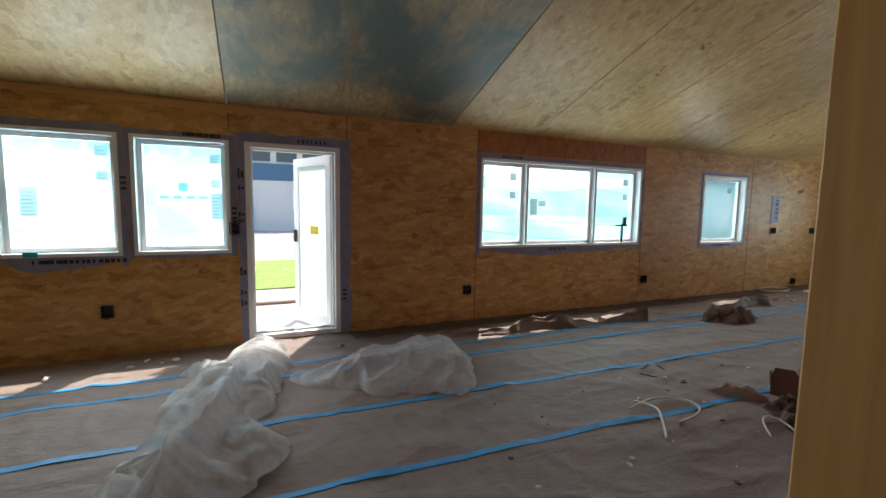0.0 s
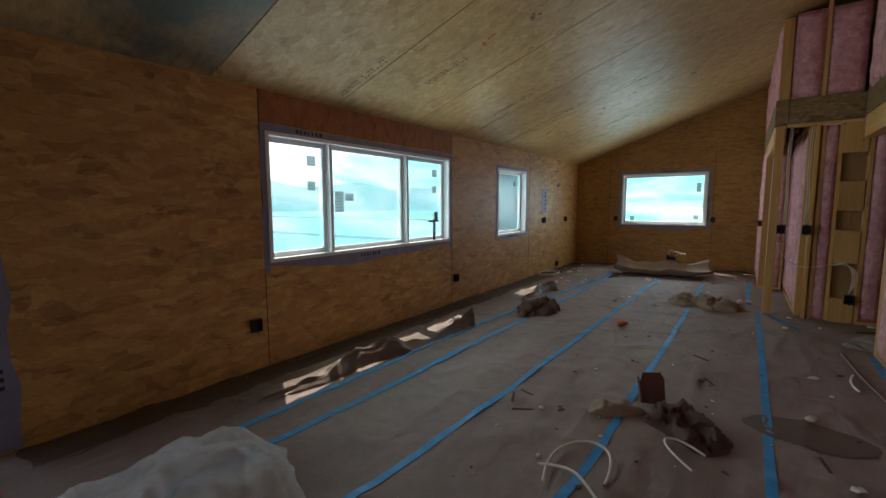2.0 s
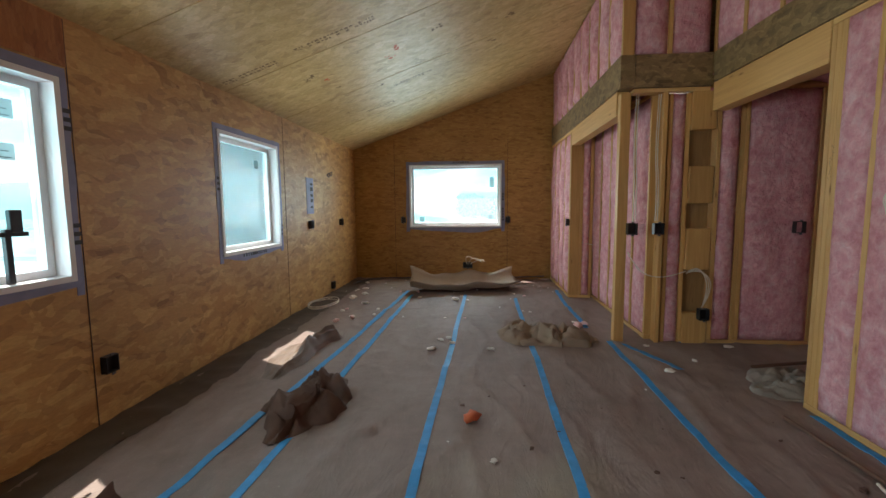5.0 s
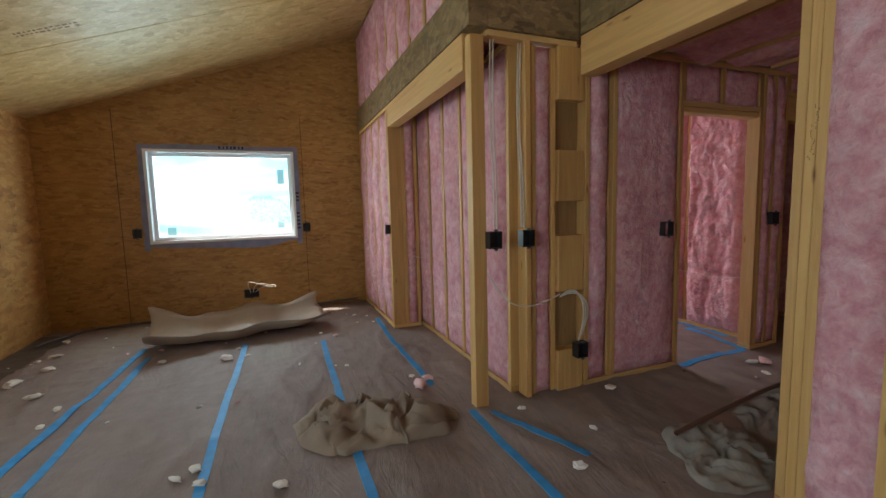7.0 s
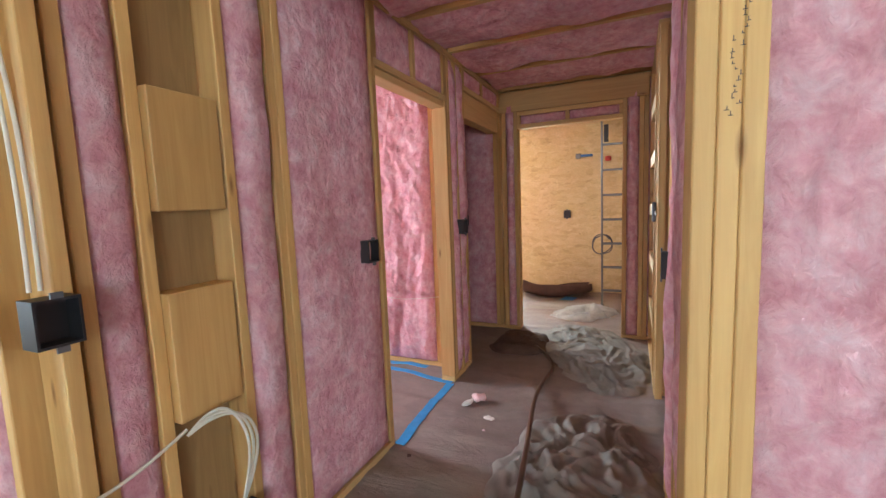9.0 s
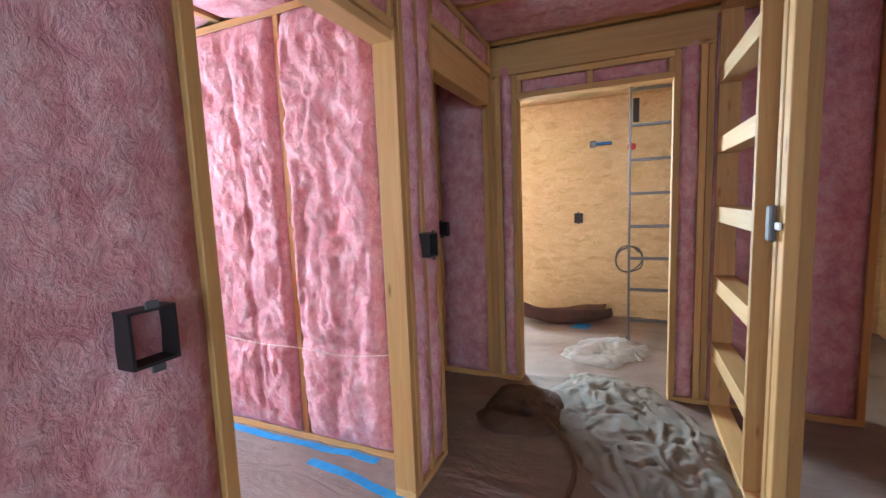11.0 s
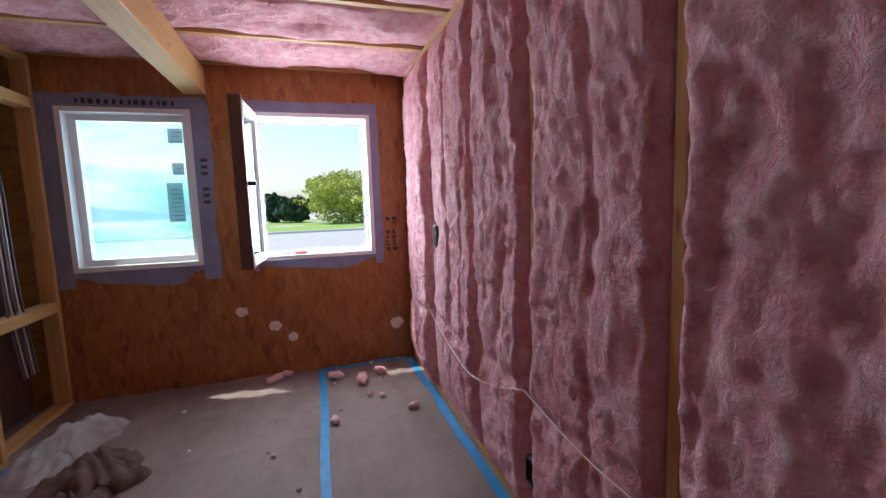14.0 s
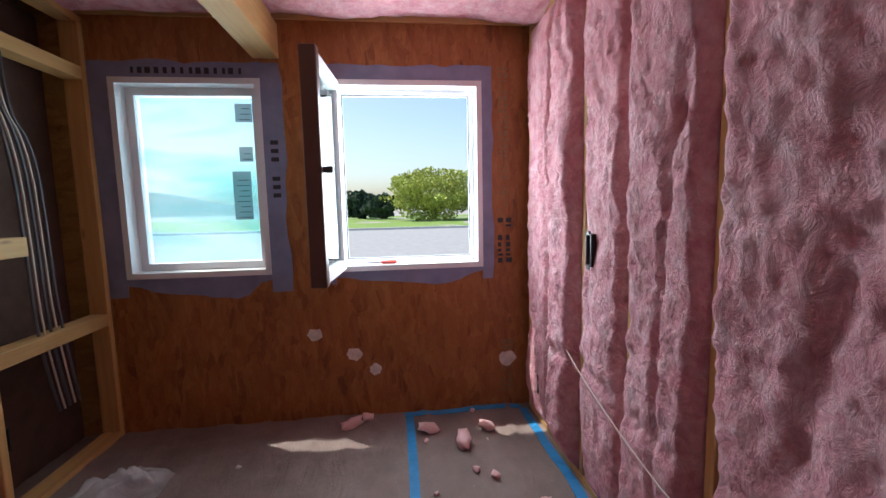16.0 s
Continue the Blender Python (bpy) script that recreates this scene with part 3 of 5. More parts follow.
def batt_ceiling(name, x0, x1, y0, y1, along, pitch, z, label):
    """Batts lying between joists, sagging a little."""
    c = bmesh.new()
    lo, hi = (y0, y1) if along == 'x' else (x0, x1)
    us = steps(lo, hi, pitch)
    for a, b in zip(us, us[1:]):
        _seed[0] += 1
        L = (x0, x1) if along == 'x' else (y0, y1)
        nu, nl = 9, max(4, int((L[1] - L[0]) / 0.08))
        g = []
        for k in range(nl + 1):
            row = []
            for i in range(nu + 1):
                p, q = a + (b - a) * i / nu, L[0] + (L[1] - L[0]) * k / nl
                e = min(1, 3.5 * min(i / nu, 1 - i / nu)) ** 0.6
                h = noise.fractal((p * 2.4, q * 2.4, _seed[0]), 0.9, 2.1, 4)
                zz = z + 0.03 - e * (0.055 + 0.06 * h)
                row.append(c.verts.new((q, p, zz) if along == 'x' else (p, q, zz)))
            g.append(row)
        for k in range(nl):
            for i in range(nu):
                c.faces.new((g[k][i], g[k][i + 1], g[k + 1][i + 1], g[k + 1][i]))
    for s in us:
        n0 = len(c.faces)
        box(c, *((x0, x1, s - 0.02, s + 0.02, z - 0.005, z + 0.1) if along == 'x' else (s - 0.02, s + 0.02, y0, y1, z - 0.005, z + 0.1)))
        c.faces.ensure_lookup_table()
        for f in c.faces[n0:]:
            f.material_index = 1
    box(c, x0, x1, y0, y1, z + 0.11, z + 0.13)
    return setting(name, c, [PINK, WOOD_X if along == 'x' else WOOD_Y], label, "ceiling", smooth=False)


batt_ceiling("ceiling_hall", 4.4, 7.44, -3.1, 0.11, 'x', 0.6, 2.47, "hall ceiling of sagging pink batts between joists")
batt_ceiling("ceiling_bedroom", 7.52, 11.15, -1.92, 0.75, 'y', 0.6, 2.47, "bedroom ceiling of sagging pink batts between joists")
setting("ceiling_far_room", boxes((4.4, 11.15, YS, -3.22, 2.46, 2.5)), OSB_PALE, "pale board ceiling of the far room", "ceiling")
setting("ceiling_store", boxes((7.53, 11.15, -3.1, -2.05, 2.46, 2.5)), OSB_PALE, "board ceiling", "ceiling")
setting("wall_far_west", boxes((4.3, 4.4, YS, -3.1, 0, 2.5)), OSB_PALE, "plain board wall", "wall")
setting("wall_store_east", boxes((8.72, 8.8, -3.1, -2.05, 0, 2.45)), OSB_PALE, "plain board wall", "wall")
setting("beam_bedroom", boxes((7.54, 11.14, -0.39, -0.24, 2.24, 2.44), bevel=0.005), WOOD_X, "pale wooden beam under the bedroom ceiling", "beam")

# board joints and a darker header board over the wide window
for x, za, zb in ((0.93, 0.0, 2.44), (2.58, 0.0, 2.44), (5.52, 0.0, 2.44), (8.22, 0.0, 2.44), (-0.235, 2.20, 2.40), (-2.3, 0.0, 2.38)):
    setting("trim_joint", boxes((x - 0.003, x + 0.003, YN - 0.003, YN, za, zb)), CARD, "dark joint between two wall boards", "trim")
for y in (0.0, 1.22 + 0.66, 4.0):
    if y > 0.7:
        setting("trim_joint_end", boxes((XE - 0.003, XE, y - 0.003, y + 0.003, 0.0, 0.86 if 1.9 < y < 3.8 else 2.6)), CARD, "dark joint between two wall boards", "trim")
setting("header_board", boxes((2.585, 5.515, YN - 0.006, YN - 0.0005, 2.17, 2.44)), OSB_RED, "darker reddish board over the wide window", "board")


# ---- windows ----
def ring(bm, u0, u1, z0, z1, t, v0, v1, place):
    for s in ((u0, u1, z0, z0 + t), (u0, u1, z1 - t, z1), (u0, u0 + t, z0 + t, z1 - t), (u1 - t, u1, z0 + t, z1 - t)):
        box(bm, *place(s[0], s[1], v0, v1, s[2], s[3]))
    return bm


def window(name, wall, u0, u1, z0, z1, lights, label, glass=None, film=True):
    """A white vinyl window in a wall: lights are the fractions at which its mullions stand."""
    if wall == 'n':
        place = lambda a, b, v0, v1, c, d: (a, b, YN + v0, YN + v1, c, d)
    elif wall == 'e':
        place = lambda a, b, v0, v1, c, d: (XE + v0, XE + v1, a, b, c, d)
    else:
        place = lambda a, b, v0, v1, c, d: (a, b, YS - v1, YS - v0, c, d)
    w = holder(name, (0, 0, 0), label, "window", kind="structure")
    part("window_frame", ring(bmesh.new(), u0, u1, z0, z1, 0.034, -0.012, 0.175, place), VINYL, w)
    edges = [u0 + 0.034] + [u0 + (u1 - u0) * f for f in lights] + [u1 - 0.034]
    for a, b in zip(edges, edges[1:]):
        a2, b2 = (a + 0.018 if a > u0 + 0.05 else a), (b - 0.018 if b < u1 - 0.05 else b)
        sash = part("sash", ring(bmesh.new(), a2, b2, z0 + 0.034, z1 - 0.034, 0.045, 0.085, 0.145, place), VINYL, w)
        pane = part("pane", boxes(place(a2 + 0.044, b2 - 0.044, 0.112, 0.118, z0 + 0.078, z1 - 0.078)), glass or FILM, w, "pane behind pale protective film" if film else "clear pane")
        pane.visible_shadow = False
    for f in lights:
        m = u0 + (u1 - u0) * f
        part("mullion", boxes(place(m - 0.018, m + 0.018, 0.02, 0.16, z0 + 0.034, z1 - 0.034)), VINYL, w)
    return w


def membrane(wall, u0, u1, z0, z1, seed, pads=(0.07, 0.10, 0.09, 0.07)):
    """Strips of flashing membrane with torn edges round an opening: left, right, below, above."""
    rnd = random.Random(seed)
    L, R, B, T = pads
    ob = holder("flashing_membrane", (0, 0, 0), "grey-violet flashing membrane strips stuck round the opening", "membrane", kind="structure")

    def strip(pts_in, pts_out):
        bm = bmesh.new()
        def P(u, z, d):
            return (u, YN - d, z) if wall == 'n' else (XE - d, u, z)
        top = [[bm.verts.new(P(u, z, d)) for u, z in pts] for pts in (pts_in, pts_out) for d in (0.0, 0.004)]
        a0, a1, b0, b1 = top
        for i in range(len(pts_in) - 1):
            bm.faces.new((a1[i], a1[i + 1], b1[i + 1], b1[i]))
            bm.faces.new((a0[i], a0[i + 1], a1[i + 1], a1[i]))
            bm.faces.new((b0[i], b0[i + 1], b1[i + 1], b1[i]))
        part("strip", bm, MEMBRANE, ob)
    k = 12
    j = lambda w: w * (0.85 + 0.3 * rnd.random())
    zs = [z0 - B + (z1 + T - z0 + B) * i / k for i in range(k + 1)]
    us = [u0 - L * 0.0 + (u1 - u0) * i / k for i in range(k + 1)]
    if L:
        strip([(u0, z) for z in zs], [(u0 - j(L), z) for z in zs])
    if R:
        strip([(u1, z) for z in zs], [(u1 + j(R), z) for z in zs])
    if B:
        drop = [0.3, .5, 1, 1.2, 1.3, 1.2, 1.1, 1, .9, .9, .7, .5, .4]
        strip([(u, z0) for u in us], [(u, z0 - B * d * (0.9 + 0.2 * rnd.random())) for u, d in zip(us, drop)])
    if T:
        strip([(u, z1) for u in us], [(u, z1 + j(T)) for u in us])
    # rows of bold printing, as bars
    bm = bmesh.new()
    for _ in range(4):
        side = rnd.choice("LRBT")
        if side in "BT":
            u, z = u0 + (u1 - u0) * rnd.uniform(.1, .7), (z0 - B * 0.6 if side == "B" else z1 + T * 0.25)
            for q in range(7):
                box(bm, *((u + q * 0.045, u + q * 0.045 + rnd.uniform(.015, .034), YN - 0.0055, YN - 0.004, z, z + 0.035) if wall == 'n' else (XE - 0.0055, XE - 0.004, u + q * 0.045, u + q * 0.045 + rnd.uniform(.015, .034), z, z + 0.035)))
        else:
            u, z = (u0 - L * 0.7 if side == "L" else u1 + R * 0.2), z0 + (z1 - z0) * rnd.uniform(.1, .8)
            for q in range(3):
                box(bm, *((u, u + 0.045, YN - 0.0055, YN - 0.004, z + q * 0.05, z + q * 0.05 + 0.025) if wall == 'n' else (XE - 0.0055, XE - 0.004, u, u + 0.045, z + q * 0.05, z + q * 0.05 + 0.025)))
    part("printing", bm, INK, ob, "black printed bars")
    return ob


for i, (h, lights, label) in enumerate(((N_HOLES[0], (), "white vinyl window with filmed pane"), (N_HOLES[1], (), "white vinyl window with filmed pane"),
                                       (N_HOLES[3], (0.26, 0.685), "wide white vinyl window of three filmed panes"), (N_HOLES[4], (), "narrow white vinyl window with filmed pane"))):
    window("window_%d" % (i + 1), 'n', *h, lights, label)
    membrane('n', *h, i + 3, ((0.08, 0.043, 0.10, 0.07), (0.043, 0.06, 0.03, 0.05), (0.05, 0.05, 0.09, 0.06), (0.05, 0.06, 0.06, 0.05))[i])
window("window_5", 'e', *E_HOLES[0], (), "white vinyl end window with filmed pane")
membrane('e', *E_HOLES[0], 11, (0.06, 0.06, 0.08, 0.06))
window("window_6", 'e', *E_HOLES[1], (), "white vinyl bedroom window with filmed pane")
membrane('e', *E_HOLES[1], 12, (0.12, 0.12, 0.11, 0.09))
membrane('e', *E_HOLES[2], 13, (0.07, 0.03, 0.08, 0.09))
window("window_8", 's', *S_HOLES[0], (), "white vinyl window of the far room")


# ---- outside ----
def sheet(name, x0, x1, y0, y1, nx, ny, zf, material, label, category):
    vs = [(x0 + (x1 - x0) * i / nx, y0 + (y1 - y0) * j / ny, 0) for j in range(ny + 1) for i in range(nx + 1)]
    vs = [(x, y, zf(x, y)) for x, y, _ in vs]
    fs = [(j * (nx + 1) + i, j * (nx + 1) + i + 1, (j + 1) * (nx + 1) + i + 1, (j + 1) * (nx + 1) + i) for j in range(ny) for i in range(nx)]
    me = bpy.data.meshes.new(name)
    me.from_pydata(vs, [], fs)
    me.materials.append(material)
    return tagged(new(name, me), label, category, kind="structure")


n = Nodes("gravel_ground", 0.9)
a = n.noise(n.map((0.25, 0.25, 0.25)), 1.0, 5)
b = n.noise(n.map((14, 14, 14)), 1.0, 6, 0.7)
n.colour(n.mix(n.ramp(a, [(0.35, (0.40, 0.36, 0.32)), (0.65, (0.52, 0.49, 0.45))]), n.ramp(b, [(0.3, (0.5, 0.48, 0.46)), (0.7, (1, 1, 1))]), 0.8, 'MULTIPLY')).bump(b, 0.8, 0.04)
GRAVEL = n.m
GRASS = plain("grass", (0.19, 0.29, 0.05), 0.9, var=0.4, scale=12, bump=0.8)
sheet("ground", -400, 400, -400, 400, 8, 8, lambda x, y: -0.32, GRAVEL, "pale gravel yard round the house", "ground")

# the yard to the north: grass strip, landing, a low white building with a blue band
sheet("grass_strip", -30, 30, 9.5, 14.5, 90, 24, lambda x, y: -0.30 + 0.05 * noise.noise((x * 2, y * 2, 0)), GRASS, "bright green strip of grass in the yard", "grass")
setting("landing", boxes((-0.5, 1.4, YN + THICK + 0.002, 6.6, -0.30, -0.02), bevel=0.01), plain("pale_concrete", (0.55, 0.54, 0.51), 0.85, scale=8), "pale concrete landing outside the door", "landing")
for i in range(3):
    pipe = boxes((-3.0, 3.0, 7.2 + i * 0.22, 7.32 + i * 0.22, -0.315, -0.22 + i * 0.01), bevel=0.02)
    tagged(new("timber", mesh_of(pipe, "timber", HOSE)), "dark timber lying on the gravel", "timber", "timbers in the yard")
SIDING = plain("pale_siding", (0.62, 0.62, 0.60), 0.7, var=0.04)
BAND = plain("blue_metal_band", (0.05, 0.13, 0.23), 0.5)
DARK_GLASS = plain("dark_window_glass", (0.05, 0.07, 0.09), 0.12)
bld = holder("outbuilding", (0, 32, -0.32), "low white building with a blue band and a row of windows", "building")
put("wall", boxes((-16, 18, 32, 42, -0.32, 3.2)), SIDING, bld)
put("band", boxes((-16.1, 18.1, 31.9, 42.1, 3.2, 4.35)), BAND, bld, "dark blue metal band")
put("clerestory", boxes((-16, 18, 32.1, 42, 4.35, 5.3)), SIDING, bld)
put("roof", boxes((-16.6, 18.6, 31.4, 42.6, 5.3, 5.55)), VINYL, bld)
for i in range(18):
    x = -14.4 + i * 1.75
    put("window", boxes((x, x + 1.35, 32.02, 32.08, 4.5, 5.15)), DARK_GLASS, bld)
for x in (-7.0, 2.5, 10.0):
    put("window", boxes((x, x + 1.2, 31.95, 31.99, 1.3, 2.5)), DARK_GLASS, bld)
    put("trim", ring(bmesh.new(), x - 0.12, x + 1.32, 1.18, 2.62, 0.11, 31.94, 31.99, lambda a, b, v0, v1, c, d: (a, b, v0, v1, c, d)), VINYL, bld)
put("door", boxes((-1.2, -0.1, 31.93, 31.99, -0.3, 2.0), bevel=0.01), plain("pale_blue_door", (0.42, 0.55, 0.66), 0.6), bld, "pale blue door")
for i in range(68):
    put("batten", boxes((-16 + i * 0.5, -15.95 + i * 0.5, 31.96, 31.998, -0.3, 3.19)), SIDING, bld)

# the street to the east: road, lawn, a broad bush and dark conifers
sheet("road", 16, 38, -60, 60, 4, 4, lambda x, y: -0.30, plain("pale_asphalt", (0.34, 0.33, 0.32), 0.9, scale=3), "sunlit pale road beside the house", "road")
sheet("lawn", 38, 75, -60, 60, 20, 60, lambda x, y: -0.30 + 0.1 * noise.noise((x * 0.3, y * 0.3, 0)), GRASS, "mown green lawn beyond the road", "lawn")
setting("kerb", boxes((16.0, 16.3, -60, 60, -0.31, -0.16), (37.9, 38.2, -60, 60, -0.31, -0.16)), plain("kerb_concrete", (0.55, 0.54, 0.52), 0.85), "concrete kerbs of the road", "kerb")


def foliage(name, at, rx, rz, count, leaf, material, seed, label, cat, cone=False):
    rnd = random.Random(seed)
    t = holder(name, at, label, cat)
    bm = bmesh.new()
    for k in range(5):
        a = rnd.uniform(0, 6.28)
        top = Vector((math.cos(a) * rx * 0.4, math.sin(a) * rx * 0.4, rz * 1.1)) if not cone else Vector((0.02 * k, 0, rz * 1.9))
        r = bmesh.ops.create_cone(bm, cap_ends=True, segments=7, radius1=rx * 0.035, radius2=rx * 0.008, depth=1.0)
        d = top.length
        m = Matrix.Translation(top / 2) @ top.to_track_quat('Z', 'Y').to_matrix().to_4x4() @ Matrix.Diagonal((1, 1, d, 1))
        bmesh.ops.transform(bm, matrix=m, verts=r["verts"])
    tr_ = part("trunk", bm, HOSE, t)
    vs, fs = [], []
    while len(fs) < count:
        p = Vector((rnd.uniform(-1, 1), rnd.uniform(-1, 1), rnd.uniform(-1, 1)))
        if p.length > 1 or p.length < 0.35:
            continue
        g = 0.75 + 0.5 * noise.noise(p * 2.3 + Vector((seed, 0, 0)))
        if p.length > g:
            continue
        if cone:
            f = (p.z + 1) / 2
            q = Vector((p.x * rx * (1.05 - f), p.y * rx * (1.05 - f), rz * 2 * f))
        else:
            q = Vector((p.x * rx, p.y * rx, rz * (p.z + 0.95)))
        e1 = Vector((rnd.gauss(0, 1), rnd.gauss(0, 1), rnd.gauss(0, 1))).normalized() * leaf
        e2 = e1.cross(Vector((rnd.gauss(0, 1), rnd.gauss(0, 1), rnd.gauss(0, 1)))).normalized() * leaf * 0.6
        b = len(vs)
        vs += [q - e1, q + e2, q + e1, q - e2]
        fs.append((b, b + 1, b + 2, b + 3))
    me = bpy.data.meshes.new("crown")
    me.from_pydata([tuple(v) for v in vs], [], fs)
    me.materials.append(material)
    c = new("crown", me)
    c.parent = t
    return t


LEAF = plain("spring_leaves", (0.43, 0.46, 0.09), 0.7, var=0.45, scale=1.5)
NEEDLE = plain("dark_needles", (0.055, 0.09, 0.05), 0.8, var=0.4, scale=2)
foliage("bush", (54, -5.2, -0.3), 5.8, 3.1, 11000, 0.16, LEAF, 3, "broad yellow-green bush in spring leaf on the lawn", "bush")
foliage("bush", (52, -13.5, -0.3), 4.2, 2.0, 6000, 0.16, LEAF, 5, "broad yellow-green bush in spring leaf on the lawn", "bush")
for i, (y, h) in enumerate(((0.6, 1.7), (3.6, 2.0))):
    foliage("tree", (62 + i % 2 * 3, y, -0.3), 2.6, h, 6000, 0.25, NEEDLE, 20 + i, "dark green tree behind the lawn", "tree")

# low wooded hills from the north round to the east
vs, fs = [], []
NA, NR = 140, 14
for i in range(NA + 1):
    az = radians(-15 + 92 * i / NA)
    for k in range(NR + 1):
        r = 130 + 130 * k / NR
        p = (math.sin(az) * r, math.cos(az) * r)
        rise = math.sin(math.pi * k / NR) * min(1, 5 * i / NA, 5 * (1 - i / NA))
        vs.append((*p, -0.33 + max(0, rise * (10 + 7 * noise.noise((az * 5, 1, 0)) + 3 * noise.noise((p[0] * 0.06, p[1] * 0.06, 2))))))
for i in range(NA):
    for k in range(NR):
        a = i * (NR + 1) + k
        fs.append((a, a + 1, a + NR + 2, a + NR + 1))
me = bpy.data.meshes.new("hill")
me.from_pydata(vs, [], fs)
me.materials.append(plain("far_woods", (0.10, 0.13, 0.10), 0.9, var=0.3, scale=0.15))
me.shade_smooth()
tagged(new("hill", me), "low wooded hills in the distance", "hill", kind="structure")



# ---- doors and sashes ----
door = holder("door_1", (0, 0, 0), "white glazed patio door frame round an open doorway", "door", kind="structure")
place_n = lambda a, b, v0, v1, c, d: (a, b, YN + v0, YN + v1, c, d)
x0, x1, z0, z1 = N_HOLES[2]
part("door_frame", ring(bmesh.new(), x0, x1, z0, z1, 0.05, -0.012, 0.175, place_n), VINYL, door)
part("stop", ring(bmesh.new(), x0 + 0.05, x1 - 0.05, z0 + 0.05, z1 - 0.05, 0.022, 0.07, 0.12, place_n), VINYL, door)
membrane('n', x0, x1, 0.02, z1, 31, (0.076, 0.12, 0.0, 0.09))
bm = bmesh.new()
for z, hh in ((1.72, 0.10), (1.60, 0.05), (1.33, 0.05), (1.27, 0.04), (0.72, 0.09), (0.52, 0.05), (0.40, 0.07)):
    box(bm, x0 - 0.068, x0 - 0.050, YN - 0.0055, YN - 0.004, z, z + hh)
    box(bm, x0 - 0.040, x0 - 0.014, YN - 0.0055, YN - 0.004, z + 0.01, z + hh * 0.7)
setting("door_printing", bm, INK, "bold black printed bars on the door membrane", "printing")
leaf = holder("door_leaf", (0.79, YN + 0.17, 0.05), "white glazed door leaf standing open outwards", "door", kind="structure")
leaf.rotation_euler = (0, 0, radians(114))
pl = lambda a, b, v0, v1, c, d: (a, b, v0, v1, c, d)
part("stile_frame", ring(bmesh.new(), 0, 0.82, 0, 1.98, 0.10, -0.022, 0.022, pl), VINYL, leaf)
p = part("pane", boxes((0.099, 0.721, -0.004, 0.004, 0.099, 1.881)), film_glass("door_glass", (0.72, 0.88, 0.88), (0.85, 0.95, 0.95), 0.6), leaf, "pale filmed pane")
p.visible_shadow = False
part("sticker", boxes((0.28, 0.46, 0.0045, 0.006, 1.06, 1.16)), plain("yellow_sticker", (0.75, 0.55, 0.03), 0.6), leaf, "yellow warning sticker")
part("handle", boxes((0.745, 0.775, 0.022, 0.06, 0.95, 1.1), (0.70, 0.765, 0.06, 0.075, 1.0, 1.025), bevel=0.004), BLACK, leaf, "dark lever handle")

place_e = lambda a, b, v0, v1, c, d: (XE + v0, XE + v1, a, b, c, d)
w7 = holder("window_7", (0, 0, 0), "white vinyl window frame standing open", "window", kind="structure")
y0, y1, z0, z1 = E_HOLES[2]
part("window_frame", ring(bmesh.new(), y0, y1, z0, z1, 0.034, -0.012, 0.175, place_e), VINYL, w7)
part("inner_frame", ring(bmesh.new(), y0 + 0.034, y1 - 0.034, z0 + 0.034, z1 - 0.034, 0.03, 0.09, 0.15, place_e), VINYL, w7)
part("gasket", ring(bmesh.new(), y0 + 0.064, y1 - 0.064, z0 + 0.064, z1 - 0.064, 0.006, 0.10, 0.12, place_e), BLACK, w7)
sash = holder("window_sash", (XE - 0.014, y1 - 0.045, z0 + 0.02), "open inward-swung window sash with dark edge", "window", kind="structure")
sash.rotation_euler = (0, 0, radians(176))
part("sash_frame", ring(bmesh.new(), 0, 0.60, 0, 1.13, 0.06, -0.022, 0.022, pl), VINYL, sash)
part("outer_edge", boxes((0.555, 0.612, -0.040, 0.040, -0.002, 1.132), bevel=0.004), BROWN_EDGE, sash, "dark brown edge strip")
p = part("pane", boxes((0.059, 0.541, -0.004, 0.004, 0.059, 1.071)), CLEAR, sash, "clear pane")
p.visible_shadow = False
part("handle", boxes((0.57, 0.585, 0.034, 0.06, 0.55, 0.58), (0.57, 0.60, 0.06, 0.09, 0.55, 0.58), bevel=0.004), BLACK, sash, "black knob")


# ---- small fixed things ----
def electric_box(at, normal, size=(0.09, 0.11), depth=0.045, material=BLACK, double=False, label="open black electrical box on the framing"):
    """An open box: back and four sides."""
    t = holder("electrical_box", at, label, "electrical box", "electrical boxes")
    w, h = size[0] * (2 if double else 1) / 2, size[1] / 2
    d, th = depth, 0.006
    bm = boxes((-w, w, -0.004, 0.004, -h, h), (-w, -w + th, 0.004, d, -h, h), (w - th, w, 0.004, d, -h, h), (-w + th, w - th, 0.004, d, -h, -h + th), (-w + th, w - th, 0.004, d, h - th, h))
    part("box", bm, material, t)
    part("screw_ear", boxes((-0.012, 0.012, d - 0.004, d + 0.002, h, h + 0.014)), CONDUIT, t)
    part("screw_ear", boxes((-0.012, 0.012, d - 0.004, d + 0.002, -h - 0.014, -h)), CONDUIT, t)
    t.rotation_euler = (0, 0, {'-y': math.pi, '+y': 0, '-x': math.pi / 2, '+x': -math.pi / 2}[normal])
    return t


